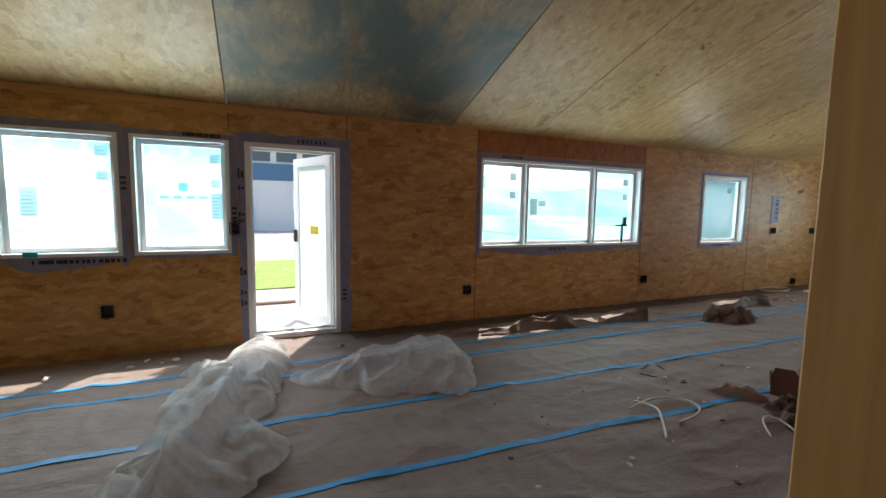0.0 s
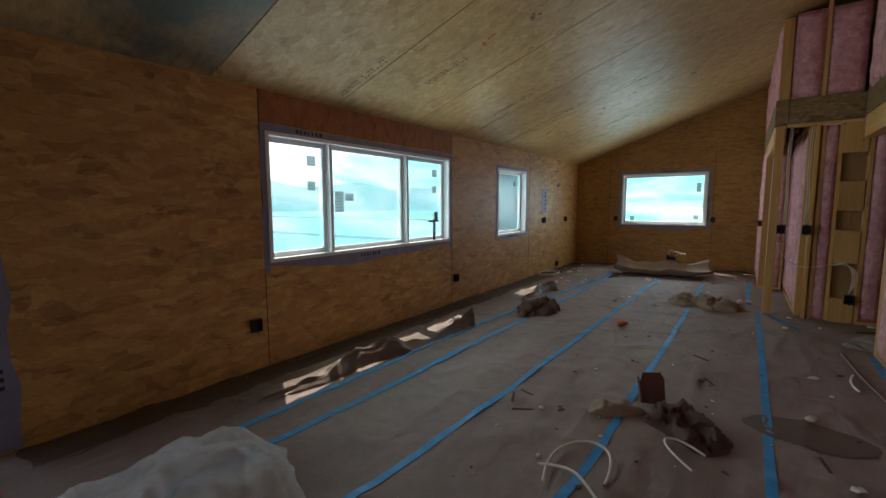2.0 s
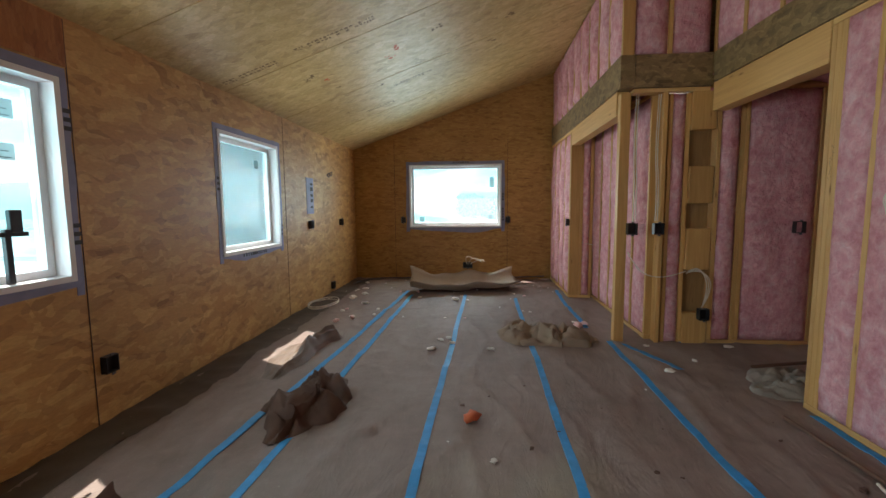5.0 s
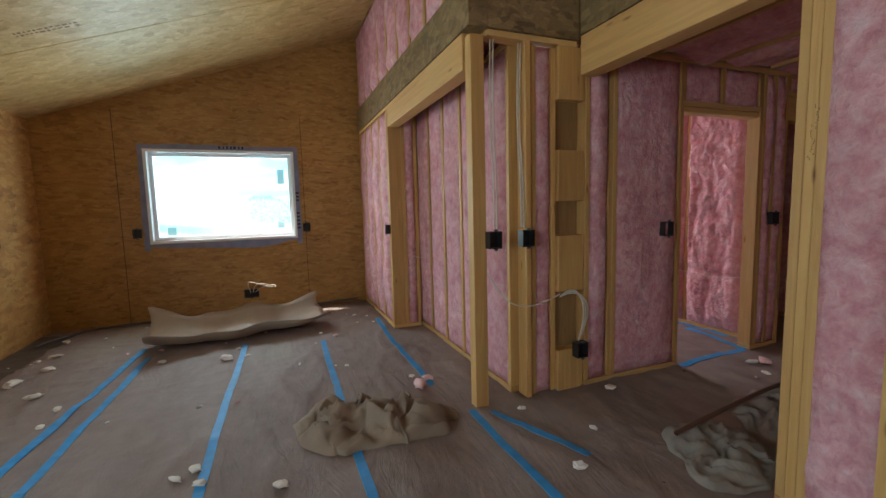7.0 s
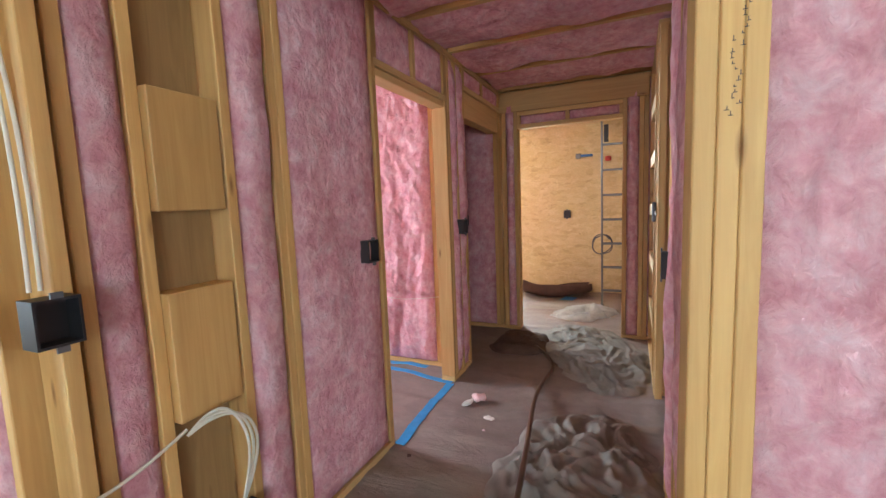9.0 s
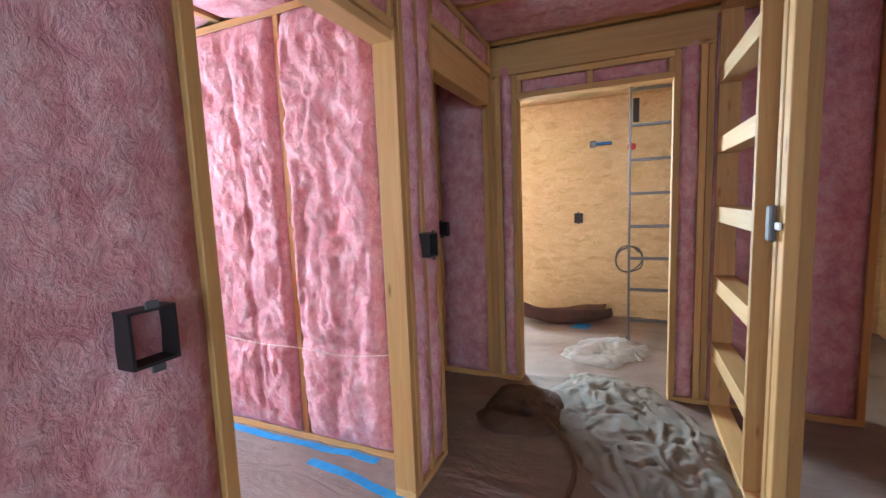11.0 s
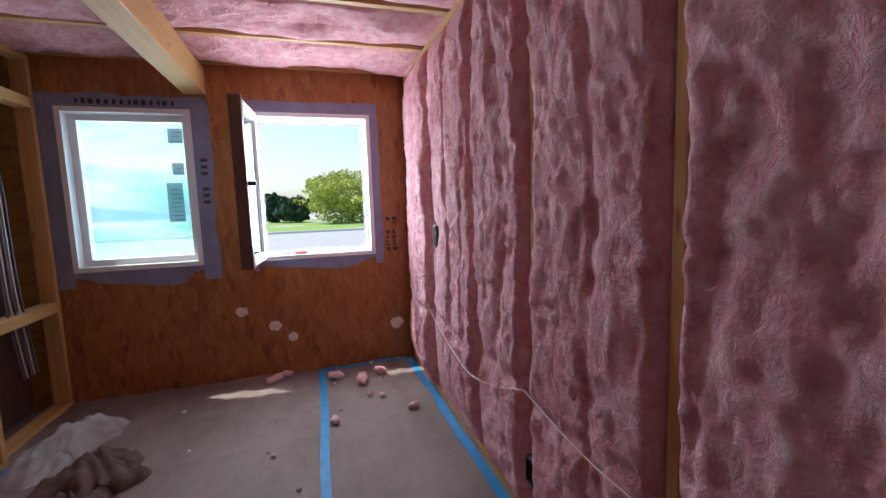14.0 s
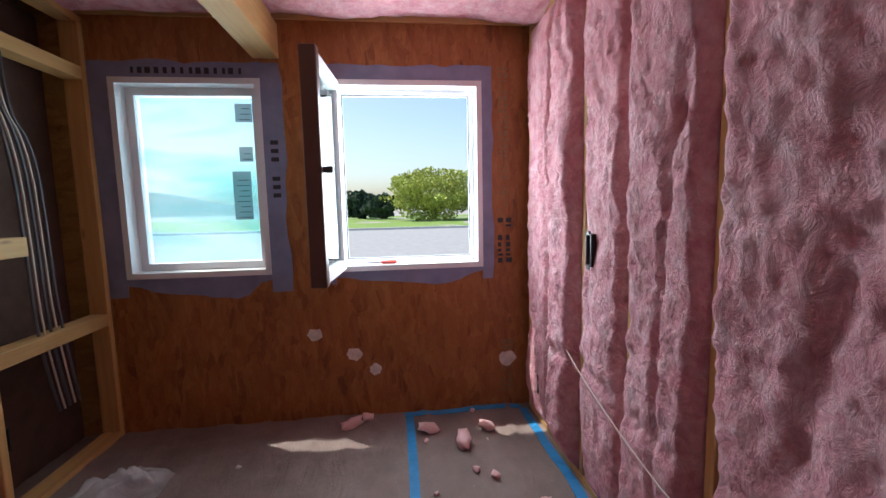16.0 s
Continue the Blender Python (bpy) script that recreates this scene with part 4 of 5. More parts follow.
for x, z in ((-1.29, 0.44), (2.46, 0.41), (5.61, 0.38), (-0.21, 1.21), (8.95, 1.13), (10.25, 1.12), (9.75, 0.12)):
    electric_box((x, YN, z), '-y', label="open black electrical box on the board wall")
for y, z in ((3.84, 1.12), (1.87, 1.12), (2.62, 0.26)):
    electric_box((XE, y, z), '-x', double=z < 1, label="open black electrical box on the end wall")
for y, z, dx in ((0.945, 1.13, 7.42), (0.70, 1.13, 7.42), (0.25, 0.30, 7.42), (-0.56, 1.14, 7.42), (-1.83, 1.18, 7.42)):
    electric_box((dx - 0.003, y, z), '-x', depth=0.06)
electric_box((7.85, -3.085, 1.17), '+y')
electric_box((7.05, YS, 1.14), '+y', label="open black electrical box on the pale wall")
electric_box((8.91, -1.885, 0.29), '+y', depth=0.03)
electric_box((10.86, -1.885, 0.28), '+y', depth=0.03)
electric_box((10.18, -1.885, 1.16), '+y', (0.05, 0.14), 0.03)
electric_box((4.13, 0.25, 0.37), '+y')
electric_box((10.31, 0.655, 1.42), '-y', material=BLUE_BOX, label="blue plastic electrical box on a stud")
electric_box((10.31, 0.655, 0.42), '-y')
electric_box((9.55, 1.085, 1.12), '+y', (0.05, 0.1))


def line_of(name, pts, radius, material, label, cat, group="", cyclic=False):
    """A cable or hose laid along points, as a round tube."""
    cu = bpy.data.curves.new(name, 'CURVE')
    cu.dimensions, cu.bevel_depth, cu.bevel_resolution, cu.resolution_u = '3D', radius, 2, 6
    sp = cu.splines.new('NURBS')
    sp.points.add(len(pts) - 1)
    for q, co in zip(sp.points, pts):
        q.co = (*co, 1)
    sp.use_endpoint_u, sp.order_u, sp.use_cyclic_u = True, 3, cyclic
    cu.materials.append(material)
    ob = new(name, cu)
    dg = bpy.context.evaluated_depsgraph_get()
    me = bpy.data.meshes.new_from_object(ob.evaluated_get(dg))
    bpy.data.objects.remove(ob)
    ob = new(name, me)
    return tagged(ob, label, cat, group)


def coil(name, at, r, turns, radius, material, label, upright=None, seed=1):
    rnd = random.Random(seed)
    pts = []
    for k in range(int(turns * 10) + 1):
        a = k * 0.628
        rr = r * (0.82 + 0.3 * rnd.random())
        if upright:
            pts.append((at[0] + rr * math.cos(a), at[1] + (rnd.random() * 0.02), at[2] + rr * math.sin(a)))
        else:
            pts.append((at[0] + rr * math.cos(a) * 1.3, at[1] + rr * math.sin(a) * 0.7, at[2] + 0.012 + rnd.random() * 0.02 + k * 0.0008))
    return line_of(name, pts, radius, material, label, "cable", "loose cables")


FZ = 0.022
coil("cable", (8.75, 4.55, FZ), 0.26, 3.2, 0.006, CABLE, "coil of pale cable lying by the wall", seed=2)
coil("cable", (5.48, 0.285, 1.36), 0.13, 2.6, 0.003, CABLE, "coil of pale cable hanging on the partition", True, 3)
coil("cable", (6.52, -4.22, 0.80), 0.12, 2.4, 0.006, CONDUIT, "coil of grey cable hanging from the ladder", True, 4)
line_of("cable", [(2.45, 2.12, FZ), (2.7, 2.2, 0.03), (2.95, 2.05, 0.05), (2.9, 1.85, 0.03), (2.6, 1.85, FZ)], 0.008, CABLE, "offcut of white cable curled on the floor", "cable", "loose cables")
line_of("cable", [(2.35, 1.75, FZ), (2.5, 1.9, 0.06), (2.62, 2.05, 0.05), (2.58, 2.2, FZ)], 0.008, CABLE, "offcut of white cable curled on the floor", "cable", "loose cables")
line_of("cable", [(3.0, 1.5, FZ), (3.2, 1.7, 0.03), (3.3, 1.6, 0.04), (3.2, 1.45, FZ)], 0.007, CABLE, "offcut of white cable curled on the floor", "cable", "loose cables")
line_of("cable", [(4.85, 0.55, FZ), (5.0, 0.6, 0.03), (5.25, 0.52, FZ)], 0.008, CABLE, "offcut of white cable on the floor", "cable", "loose cables")
line_of("hose", [(5.9, 0.5, 0.02), (5.2, 0.48, 0.02), (4.6, 0.40, 0.02), (4.0, 0.55, 0.02), (3.4, 0.6, 0.02), (2.6, 0.5, 0.02)], 0.013, HOSE, "thin brown hose lying along the partition", "hose")
line_of("hose", [(6.55, 0.3, 0.1), (6.62, -0.5, 0.16), (6.72, -1.1, 0.10), (6.80, -1.7, 0.03), (6.72, -2.3, 0.03), (7.2, -2.8, 0.03)], 0.014, HOSE, "brown hose lying on the drop cloth", "hose")
line_of("cable", [(10.4, 4.62, 0.03), (11.0, 4.5, 0.03), (11.05, 3.5, 0.03), (11.08, 2.6, 0.04), (11.05, 1.9, 0.03), (11.1, 1.2, 0.06)], 0.012, CONDUIT, "dark cable along the foot of the end wall", "cable", "loose cables")
for i, dy in enumerate((-0.03, 0, 0.03)):
    line_of("cable", [(11.10, 2.6 + dy, 0.28), (11.0, 2.58 + dy * 3, 0.36 + i * 0.03), (10.9, 2.45 + dy * 5, 0.40 + i * 0.03), (10.88, 2.35 + dy, 0.36)], 0.005, CABLE, "pale cable end sticking out of a box", "cable", "loose cables")
for i, y in enumerate((0.90, 0.92, 0.715, 0.695)):
    line_of("cable", [(7.45, y, 2.40), (7.43 + 0.01 * i, y + 0.02, 1.9), (7.44, y - 0.01, 1.5), (7.41, y + 0.01, 1.2)], 0.005, CABLE, "white cable running down a stud", "cable", "cables in the framing")
for i in range(3):
    o = i * 0.018
    line_of("cable", [(7.40, 0.26, 0.36), (7.36, 0.20 + o, 0.52), (7.36, 0.22 + o, 0.68), (7.38, 0.34, 0.74 + o), (7.40, 0.42, 0.70)], 0.005, CABLE, "white cable looping to a box", "cable", "cables in the framing")
line_of("cable", [(7.40, 0.42, 0.72), (7.40, 0.58, 0.66), (7.41, 0.75, 0.66), (7.41, 0.88, 0.74), (7.44, 0.96, 0.9)], 0.005, CABLE, "white cable strung across open framing", "cable", "cables in the framing")
line_of("cable", [(7.56, -1.86, 0.62), (7.9, -1.85, 0.56), (8.2, -1.83, 0.60), (8.6, -1.83, 0.58), (8.95, -1.85, 0.62)], 0.0024, CABLE, "white cable strung over the pink batts", "cable", "cables in the framing")
line_of("cable", [(8.95, -1.85, 0.62), (9.4, -1.83, 0.45), (9.8, -1.83, 0.5), (10.3, -1.84, 0.62), (10.6, -1.86, 0.72)], 0.0024, CABLE, "white cable strung over the pink batts", "cable", "cables in the framing")
line_of("cable", [(9.54, 1.0, 0.85), (9.50, 0.85, 0.80), (9.3, 0.59, 0.78), (8.9, 0.585, 0.8)], 0.005, CABLE, "white cable strung over closet batts", "cable", "cables in the framing")
for i in range(5):
    o = 0.035 * i
    line_of("cable", [(10.55 + o, 0.72, 2.38), (10.52 + o * 0.7, 0.70, 2.0 - o), (10.62 + o, 0.69, 1.7), (10.68 + o, 0.72, 1.2), (10.66 + o, 0.70, 0.7 + o), (10.75 + o, 0.71, 0.35)], 0.005 if i % 2 else 0.007, CABLE if i % 2 else CONDUIT, "cable hanging in the open stud bay", "cable", "cables in the open bay")
for i in range(3):
    line_of("cable", [(10.36, 0.65, 0.45), (10.3 - 0.03 * i, 0.58, 0.6), (10.22 - 0.04 * i, 0.62, 0.72), (10.0, 0.585, 0.62 + 0.05 * i)], 0.005, CABLE, "white cable looping out of a stud", "cable", "cables in the framing")

# dark bent pipe standing by the partition, pale tub beside it, board patch on the batts
line_of("bent_pipe", [(4.05, 0.285, 0.50), (4.04, 0.285, 0.8), (4.0, 0.285, 1.1), (3.94, 0.285, 1.36)], 0.024, BLACK, "black rubber pipe hanging on the partition", "pipe")
setting("trim_patch", boxes((5.14, 5.40, 0.28, 0.292, 1.43, 1.56)), OSB_RIM, "dark board patch set in the batts", "trim")
setting("membrane_patch", boxes((8.86, 9.10, YN - 0.006, YN, 1.28, 1.78)), MEMBRANE, "grey-violet membrane patch on the wall", "membrane")
bm = bmesh.new()
for i, h in enumerate((0.05, 0.08, 0.06, 0.09, 0.05)):
    box(bm, 8.99, 9.07, YN - 0.0085, YN - 0.0065, 1.36 + i * 0.08, 1.36 + i * 0.08 + h * 0.6)
setting("printing_patch", bm, INK, "black printed bars on the membrane patch", "printing")
for x, z in ((9.74, 1.89), (9.66, 1.87)):
    line_of("cable", [(x, YN - 0.005, z), (x + 0.03, YN - 0.05, z + 0.05), (x + 0.06, YN - 0.04, z), (x + 0.03, YN - 0.03, z - 0.04), (x - 0.02, YN - 0.02, z)], 0.006, CONDUIT, "short dark cable end sticking from the wall", "cable", "loose cables")


# ---- tape on the floor ----
def tape(pts, w=0.05, label="strip of blue painter's tape on the floor paper"):
    bm = bmesh.new()
    dense = []
    for (xa, ya), (xb, yb) in zip(pts, pts[1:]):
        k = max(2, int(math.hypot(xb - xa, yb - ya) / 0.06))
        dense += [(xa + (xb - xa) * i / k, ya + (yb - ya) * i / k, xb - xa, yb - ya) for i in range(k + 1)]
    prev = None
    for i, (x, y, dx, dy) in enumerate(dense):
        L = math.hypot(dx, dy)
        nx, ny = -dy / L * w / 2, dx / L * w / 2
        j = noise.noise((x * 1.3, y * 1.3, 5)) * 0.012
        cur = [bm.verts.new((x + s * nx + j * (abs(ny) < 0.01), y + s * ny + j * (abs(nx) < 0.01), max(floor_z(x + s * nx, y + s * ny), floor_z(x, y)) + 0.0035 + d)) for s in (-1, 1) for d in (-0.006, 0)]
        if prev:
            bm.faces.new((prev[1], cur[1], cur[3], prev[3]))
            bm.faces.new((prev[0], cur[0], cur[1], prev[1]))
            bm.faces.new((prev[2], prev[3], cur[3], cur[2]))
        prev = cur
    return tagged(new("tape_strip", mesh_of(bm, "tape_strip", TAPE, False)), label, "tape", "blue tape strips")


tape([(-3.4, 4.06), (1.0, 3.98), (4.9, 3.90), (7.5, 3.70), (9.9, 3.55)])
tape([(-3.4, 3.72), (0.0, 3.68), (3.0, 3.59), (5.0, 3.56), (9.6, 3.44)])
tape([(-3.4, 2.93), (1.0, 2.88), (3.3, 2.78), (6.6, 2.69), (9.6, 2.62)])
tape([(-1.0, 2.14), (1.4, 2.07), (3.0, 1.97), (6.3, 1.91), (9.4, 1.88)])
tape([(2.6, 1.16), (4.4, 1.13), (7.4, 1.12)])
tape([(7.9, 1.22), (9.2, 1.21), (10.0, 1.17)])
tape([(1.6, 0.285), (5.95, 0.285)])
tape([(8.3, -1.06), (11.08, -1.09)])
tape([(7.75, -1.85), (11.08, -1.85)])
tape([(11.11, -1.84), (11.11, -1.06)], label="strip of blue painter's tape at the wall's foot")
tape([(7.40, -0.76), (7.44, -1.62)], 0.06)
tape([(7.44, -1.64), (8.1, -1.72)], 0.05)
tape([(7.56, 0.53), (9.4, 0.53)], 0.05)
tape([(7.44, 0.40), (7.60, 0.50)], 0.06)
tape([(8.1, 0.60), (10.3, 0.60)], 0.05)
tape([(6.7, 0.75), (7.35, 1.0)], 0.05)
tape([(6.95, -4.75), (7.0, -4.55)], 0.16)


# ---- heaps ----
def heap(name, path, material, label, cat, folds=0.05, seed=1, res=0.03, ridge=2.6, group="", skirt=0.010, long=0.35, crumple=1.0):
    """A crumpled sheet lying along a path of (x, y, half width, height): it touches the floor at its rim."""
    P = np.array(path, float)
    seg = np.hypot(*(P[1:, :2] - P[:-1, :2]).T)
    S = np.concatenate([[0], np.cumsum(seg)])
    L = S[-1]
    ns, na = max(8, int(L / res)), max(10, int(2 * P[:, 2].max() / res))
    bm = bmesh.new()
    rows = []
    for i in range(ns + 1):
        s = L * i / ns
        x, y, hw, hh = (np.interp(s, S, P[:, k]) for k in range(4))
        x2, y2 = np.interp(min(L, s + 0.02), S, P[:, 0]), np.interp(min(L, s + 0.02), S, P[:, 1])
        x1, y1 = np.interp(max(0, s - 0.02), S, P[:, 0]), np.interp(max(0, s - 0.02), S, P[:, 1])
        d = math.hypot(x2 - x1, y2 - y1) or 1
        nx, ny = -(y2 - y1) / d, (x2 - x1) / d
        end = min(1.0, 5 * min(i / ns, 1 - i / ns)) ** 0.5
        row = []
        for k in range(na + 1):
            a = -1 + 2 * k / na
            w = hw * (0.45 + 0.55 * end) * (1 + 0.35 * noise.noise((s * 3.3 + seed, math.copysign(1, a) * 3, seed)) + 0.14 * noise.noise((s * 9 + seed, math.copysign(1, a) * 3, seed)))
            px, py = x + nx * a * w, y + ny * a * w
            env = max(0.0, 1 - a * a) ** 0.55 * end
            q = Vector((px * ridge + seed, py * ridge, seed * 1.7))
            q2 = q + Vector((noise.noise(q * 1.3), noise.noise(q * 1.3 + Vector((7, 1, 3))), 0)) * 0.6
            lg = Vector((s * ridge * 0.55 + seed, a * w * ridge * 2.6 + 1.5 * noise.noise(q * 0.8), seed))
            r0 = max(-0.5, 1 - 3.2 * abs(noise.noise(lg)))
            r1 = max(-0.6, 1 - 3.0 * abs(noise.noise(q2 * 1.4)))
            r2 = max(-0.6, 1 - 3.0 * abs(noise.noise(q2 * 3.6 + Vector((3, 8, 1)))))
            r3 = 1 - 3.0 * abs(noise.noise(q2 * 8.0 + Vector((5, 2, 7))))
            fold = long * r0 + (1 - long) * r1 + crumple * (0.45 * r2 + 0.16 * r3)
            z = env * (hh * (0.55 + 0.5 * noise.noise(q * 0.7)) + folds * (fold - 0.2))
            jx, jy = noise.noise(q * 2 + Vector((9, 2, 2))) * folds * 0.8, noise.noise(q * 2 + Vector((1, 6, 4))) * folds * 0.8
            row.append(bm.verts.new((px + jx, py + jy, max(floor_z(px + jx, py + jy) + 0.003, z + skirt * (0.4 + env)))))
        rows.append(row)
    for i in range(ns):
        for k in range(na):
            bm.faces.new((rows[i][k], rows[i][k + 1], rows[i + 1][k + 1], rows[i + 1][k]))
    ob = new(name, mesh_of(bm, name, material, True))
    return tagged(ob, label, cat, group)


DARK_KRAFT = plain("dark_kraft_paper", (0.15, 0.10, 0.07), 0.8, var=0.25, scale=5, bump=0.3)
heap("plastic_sheet", [(0.16, 4.55, 0.16, 0.16), (0.10, 4.25, 0.22, 0.42), (-0.02, 3.9, 0.30, 0.36), (-0.20, 3.4, 0.34, 0.30), (-0.28, 2.95, 0.36, 0.32), (-0.32, 2.55, 0.42, 0.26), (-0.50, 2.1, 0.36, 0.22), (-0.7, 1.8, 0.3, 0.1)],
     PLASTIC, "long crumpled heap of translucent plastic sheet on the floor", "plastic sheet", 0.13, 4.0, 0.014, 1.5, "plastic sheets", long=0.75, crumple=0.35)
heap("plastic_sheet", [(0.22, 3.62, 0.18, 0.05), (0.55, 3.6, 0.25, 0.12), (0.85, 3.55, 0.42, 0.30), (1.25, 3.45, 0.52, 0.40), (1.62, 3.4, 0.45, 0.40), (1.85, 3.38, 0.32, 0.18)],
     PLASTIC, "rounded crumpled heap of translucent plastic sheet on the floor", "plastic sheet", 0.13, 9.0, 0.014, 1.4, "plastic sheets", long=0.5, crumple=0.35)
heap("plastic_sheet", [(-0.62, 4.02, 0.10, 0.03), (-0.35, 4.10, 0.13, 0.12), (-0.1, 4.2, 0.12, 0.2)], PLASTIC, "small torn flap of plastic sheet", "plastic sheet", 0.05, 5.0, 0.025, 4, "plastic sheets")
def ridge_flap(name, path, label, seed, material):
    """A torn strip of paper pushed up into a sharp crest: path of (x, y of the crest, height, run to the wall side, run to the room side)."""
    P = np.array(path, float)
    L = P[-1, 0] - P[0, 0]
    ns = int(L / 0.02)
    bm = bmesh.new()
    rows = []
    for i in range(ns + 1):
        x = P[0, 0] + L * i / ns
        y, h, back, front = (np.interp(x, P[:, 0], P[:, k]) for k in range(1, 5))
        y += 0.05 * noise.noise((x * 2.1, seed, 0)) + 0.02 * noise.noise((x * 7, seed, 2))
        h *= 1 + 0.35 * noise.noise((x * 3.3, seed, 5)) + 0.2 * noise.noise((x * 9, seed, 7))
        row = []
        for a in (-1.0, -0.8, -0.6, -0.42, -0.26, -0.12, -0.04, 0.0, 0.06, 0.14, 0.3, 0.5, 0.75, 1.0):
            q = (1 - abs(a)) ** (1.5 if a < 0 else 0.75)
            py = y - a * (back if a < 0 else front) * (1 + 0.25 * noise.noise((x * 2.6, a * 2, seed + 3)))
            px = x + 0.03 * noise.noise((x * 4, a * 3, seed))
            pz = q * h + (1 - abs(a)) * 0.03 * noise.noise((x * 5, a * 4, seed + 1))
            row.append(bm.verts.new((px, py, max(pz, floor_z(px, py) + 0.005))))
        rows.append(row)
    for p, q in zip(rows, rows[1:]):
        for k in range(len(p) - 1):
            bm.faces.new((p[k], p[k + 1], q[k + 1], q[k]))
    return tagged(new(name, mesh_of(bm, name, material, False)), label, "paper", "torn paper")


def floor_sheet(name, x0, x1, y0, y1, material, label, category, ragged, up=0.004, oval=False):
    """A thin sheet that follows the floor, with an uneven rim."""
    nx, ny = max(6, int((x1 - x0) / 0.04)), max(6, int((y1 - y0) / 0.04))
    bm = bmesh.new()
    g = []
    for i in range(nx + 1):
        row = []
        for k in range(ny + 1):
            a, b = -1 + 2 * i / nx, -1 + 2 * k / ny
            if oval:
                a, b = a * math.sqrt(1 - b * b / 2), b * math.sqrt(1 - a * a / 2)
            x, y = (x0 + x1) / 2 + a * (x1 - x0) / 2, (y0 + y1) / 2 + b * (y1 - y0) / 2
            e = max(abs(a), abs(b)) if not oval else math.hypot(a, b)
            if e > 0.97 and b < 0.99:
                y += ragged * noise.noise((x * 5, y * 3, 8)) + ragged * 0.5 * noise.noise((x * 17, y * 9, 4))
                x += ragged * noise.noise((x * 3, y * 5, 2))
            row.append(bm.verts.new((x, y, floor_z(x, y) + up)))
        g.append(row)
    for i in range(nx):
        for k in range(ny):
            bm.faces.new((g[i][k], g[i + 1][k], g[i + 1][k + 1], g[i][k + 1]))
    return setting(name, bm, material, label, category, True)


floor_sheet("floor_deck_strip", 0.95, 10.9, 4.46, YN - 0.004, plain("bare_deck", (0.085, 0.060, 0.042), 0.7, var=0.25, scale=7), "dark bare floor deck along the window wall", "floor", 0.06)
floor_sheet("floor_tear", 3.66, 4.06, 0.62, 1.28, plain("torn_deck", (0.115, 0.075, 0.055), 0.8, var=0.15, scale=6), "dark oval tear in the floor paper", "floor", 0.02, oval=True)
PAPER_BACK = plain("lifted_floor_paper", (0.155, 0.112, 0.085), 0.5, var=0.2, scale=5, bump=0.3)
ridge_flap("paper_flap", [(1.85, 4.18, 0.007, 0.115, 0.027), (2.3, 4.14, 0.05, 0.345, 0.045), (2.75, 4.1, 0.101, 0.299, 0.063), (3.1, 4.14, 0.173, 0.23, 0.081), (3.4, 4.08, 0.173, 0.172, 0.108), (3.6, 4.02, 0.094, 0.253, 0.09), (3.95, 3.98, 0.05, 0.299, 0.045), (4.3, 4, 0.094, 0.23, 0.063), (4.6, 3.98, 0.158, 0.138, 0.063), (4.74, 3.95, 0.202, 0.081, 0.036)],
           "torn strip of brown floor paper curled up by the window wall", 2.0, PAPER_BACK)
ridge_flap("paper_flap", [(6.3, 4.02, 0.01, 0.12, 0.04), (6.7, 4.0, 0.08, 0.26, 0.07), (7.1, 4.0, 0.18, 0.24, 0.09), (7.35, 3.96, 0.14, 0.12, 0.08), (7.45, 3.94, 0.03, 0.08, 0.05)], "lifted flap of floor paper lit by the sun", 7.0, PAPER_BACK)
heap("paper_flap", [(5.45, 3.62, 0.10, 0.03), (5.75, 3.58, 0.24, 0.16), (6.1, 3.55, 0.22, 0.16), (6.35, 3.5, 0.08, 0.04)], CARD, "crumpled dark brown paper on the floor", "paper", 0.10, 12.0, 0.022, 4.0, "torn paper")
heap("crumpled_paper", [(7.75, 2.15, 0.20, 0.05), (7.6, 1.95, 0.34, 0.10), (7.5, 1.72, 0.26, 0.06), (7.42, 1.48, 0.28, 0.09), (7.4, 1.25, 0.14, 0.03)], KRAFT, "crumpled sheet of brown kraft paper on the floor", "paper", 0.11, 15.0, 0.018, 3.4, "torn paper")
heap("drop_cloth", [(6.30, -0.25, 0.22, 0.04), (6.44, -0.65, 0.40, 0.10), (6.42, -1.05, 0.38, 0.10), (6.30, -1.42, 0.30, 0.05)], CANVAS, "rumpled pale canvas drop cloth on the hall floor", "drop cloth", 0.055, 21.0, 0.013, 3.2, "drop cloths", long=0.6)
heap("drop_cloth", [(6.28, -1.80, 0.22, 0.02), (6.36, -2.15, 0.34, 0.05), (6.48, -2.6, 0.42, 0.05), (6.66, -3.05, 0.34, 0.05), (6.80, -3.4, 0.26, 0.02)], CANVAS, "long rumpled canvas drop cloth in the doorway", "drop cloth", 0.034, 25.0, 0.013, 3.4, "drop cloths", long=0.7)
heap("plastic_sheet", [(6.98, -3.65, 0.20, 0.02), (6.78, -3.85, 0.30, 0.05), (6.58, -4.05, 0.30, 0.05), (6.36, -4.15, 0.22, 0.02)], PLASTIC, "thin crumpled plastic sheet on the far room's floor", "plastic sheet", 0.04, 61.0, 0.016, 3.0, "plastic sheets", long=0.6)
heap("drop_cloth", [(6.22, 0.40, 0.14, 0.03), (6.42, 0.10, 0.28, 0.08), (6.50, -0.2, 0.24, 0.03)], CANVAS, "rumpled pale canvas drop cloth at the hall entrance", "drop cloth", 0.05, 28.0, 0.014, 4.0, "drop cloths", long=0.7)
heap("paper_flap", [(7.15, -2.35, 0.22, 0.03), (7.15, -2.75, 0.26, 0.08), (7.05, -3.0, 0.2, 0.06)], CARD, "brown paper crumpled in the hall", "paper", 0.05, 33.0, 0.025, 3.0, "torn paper")
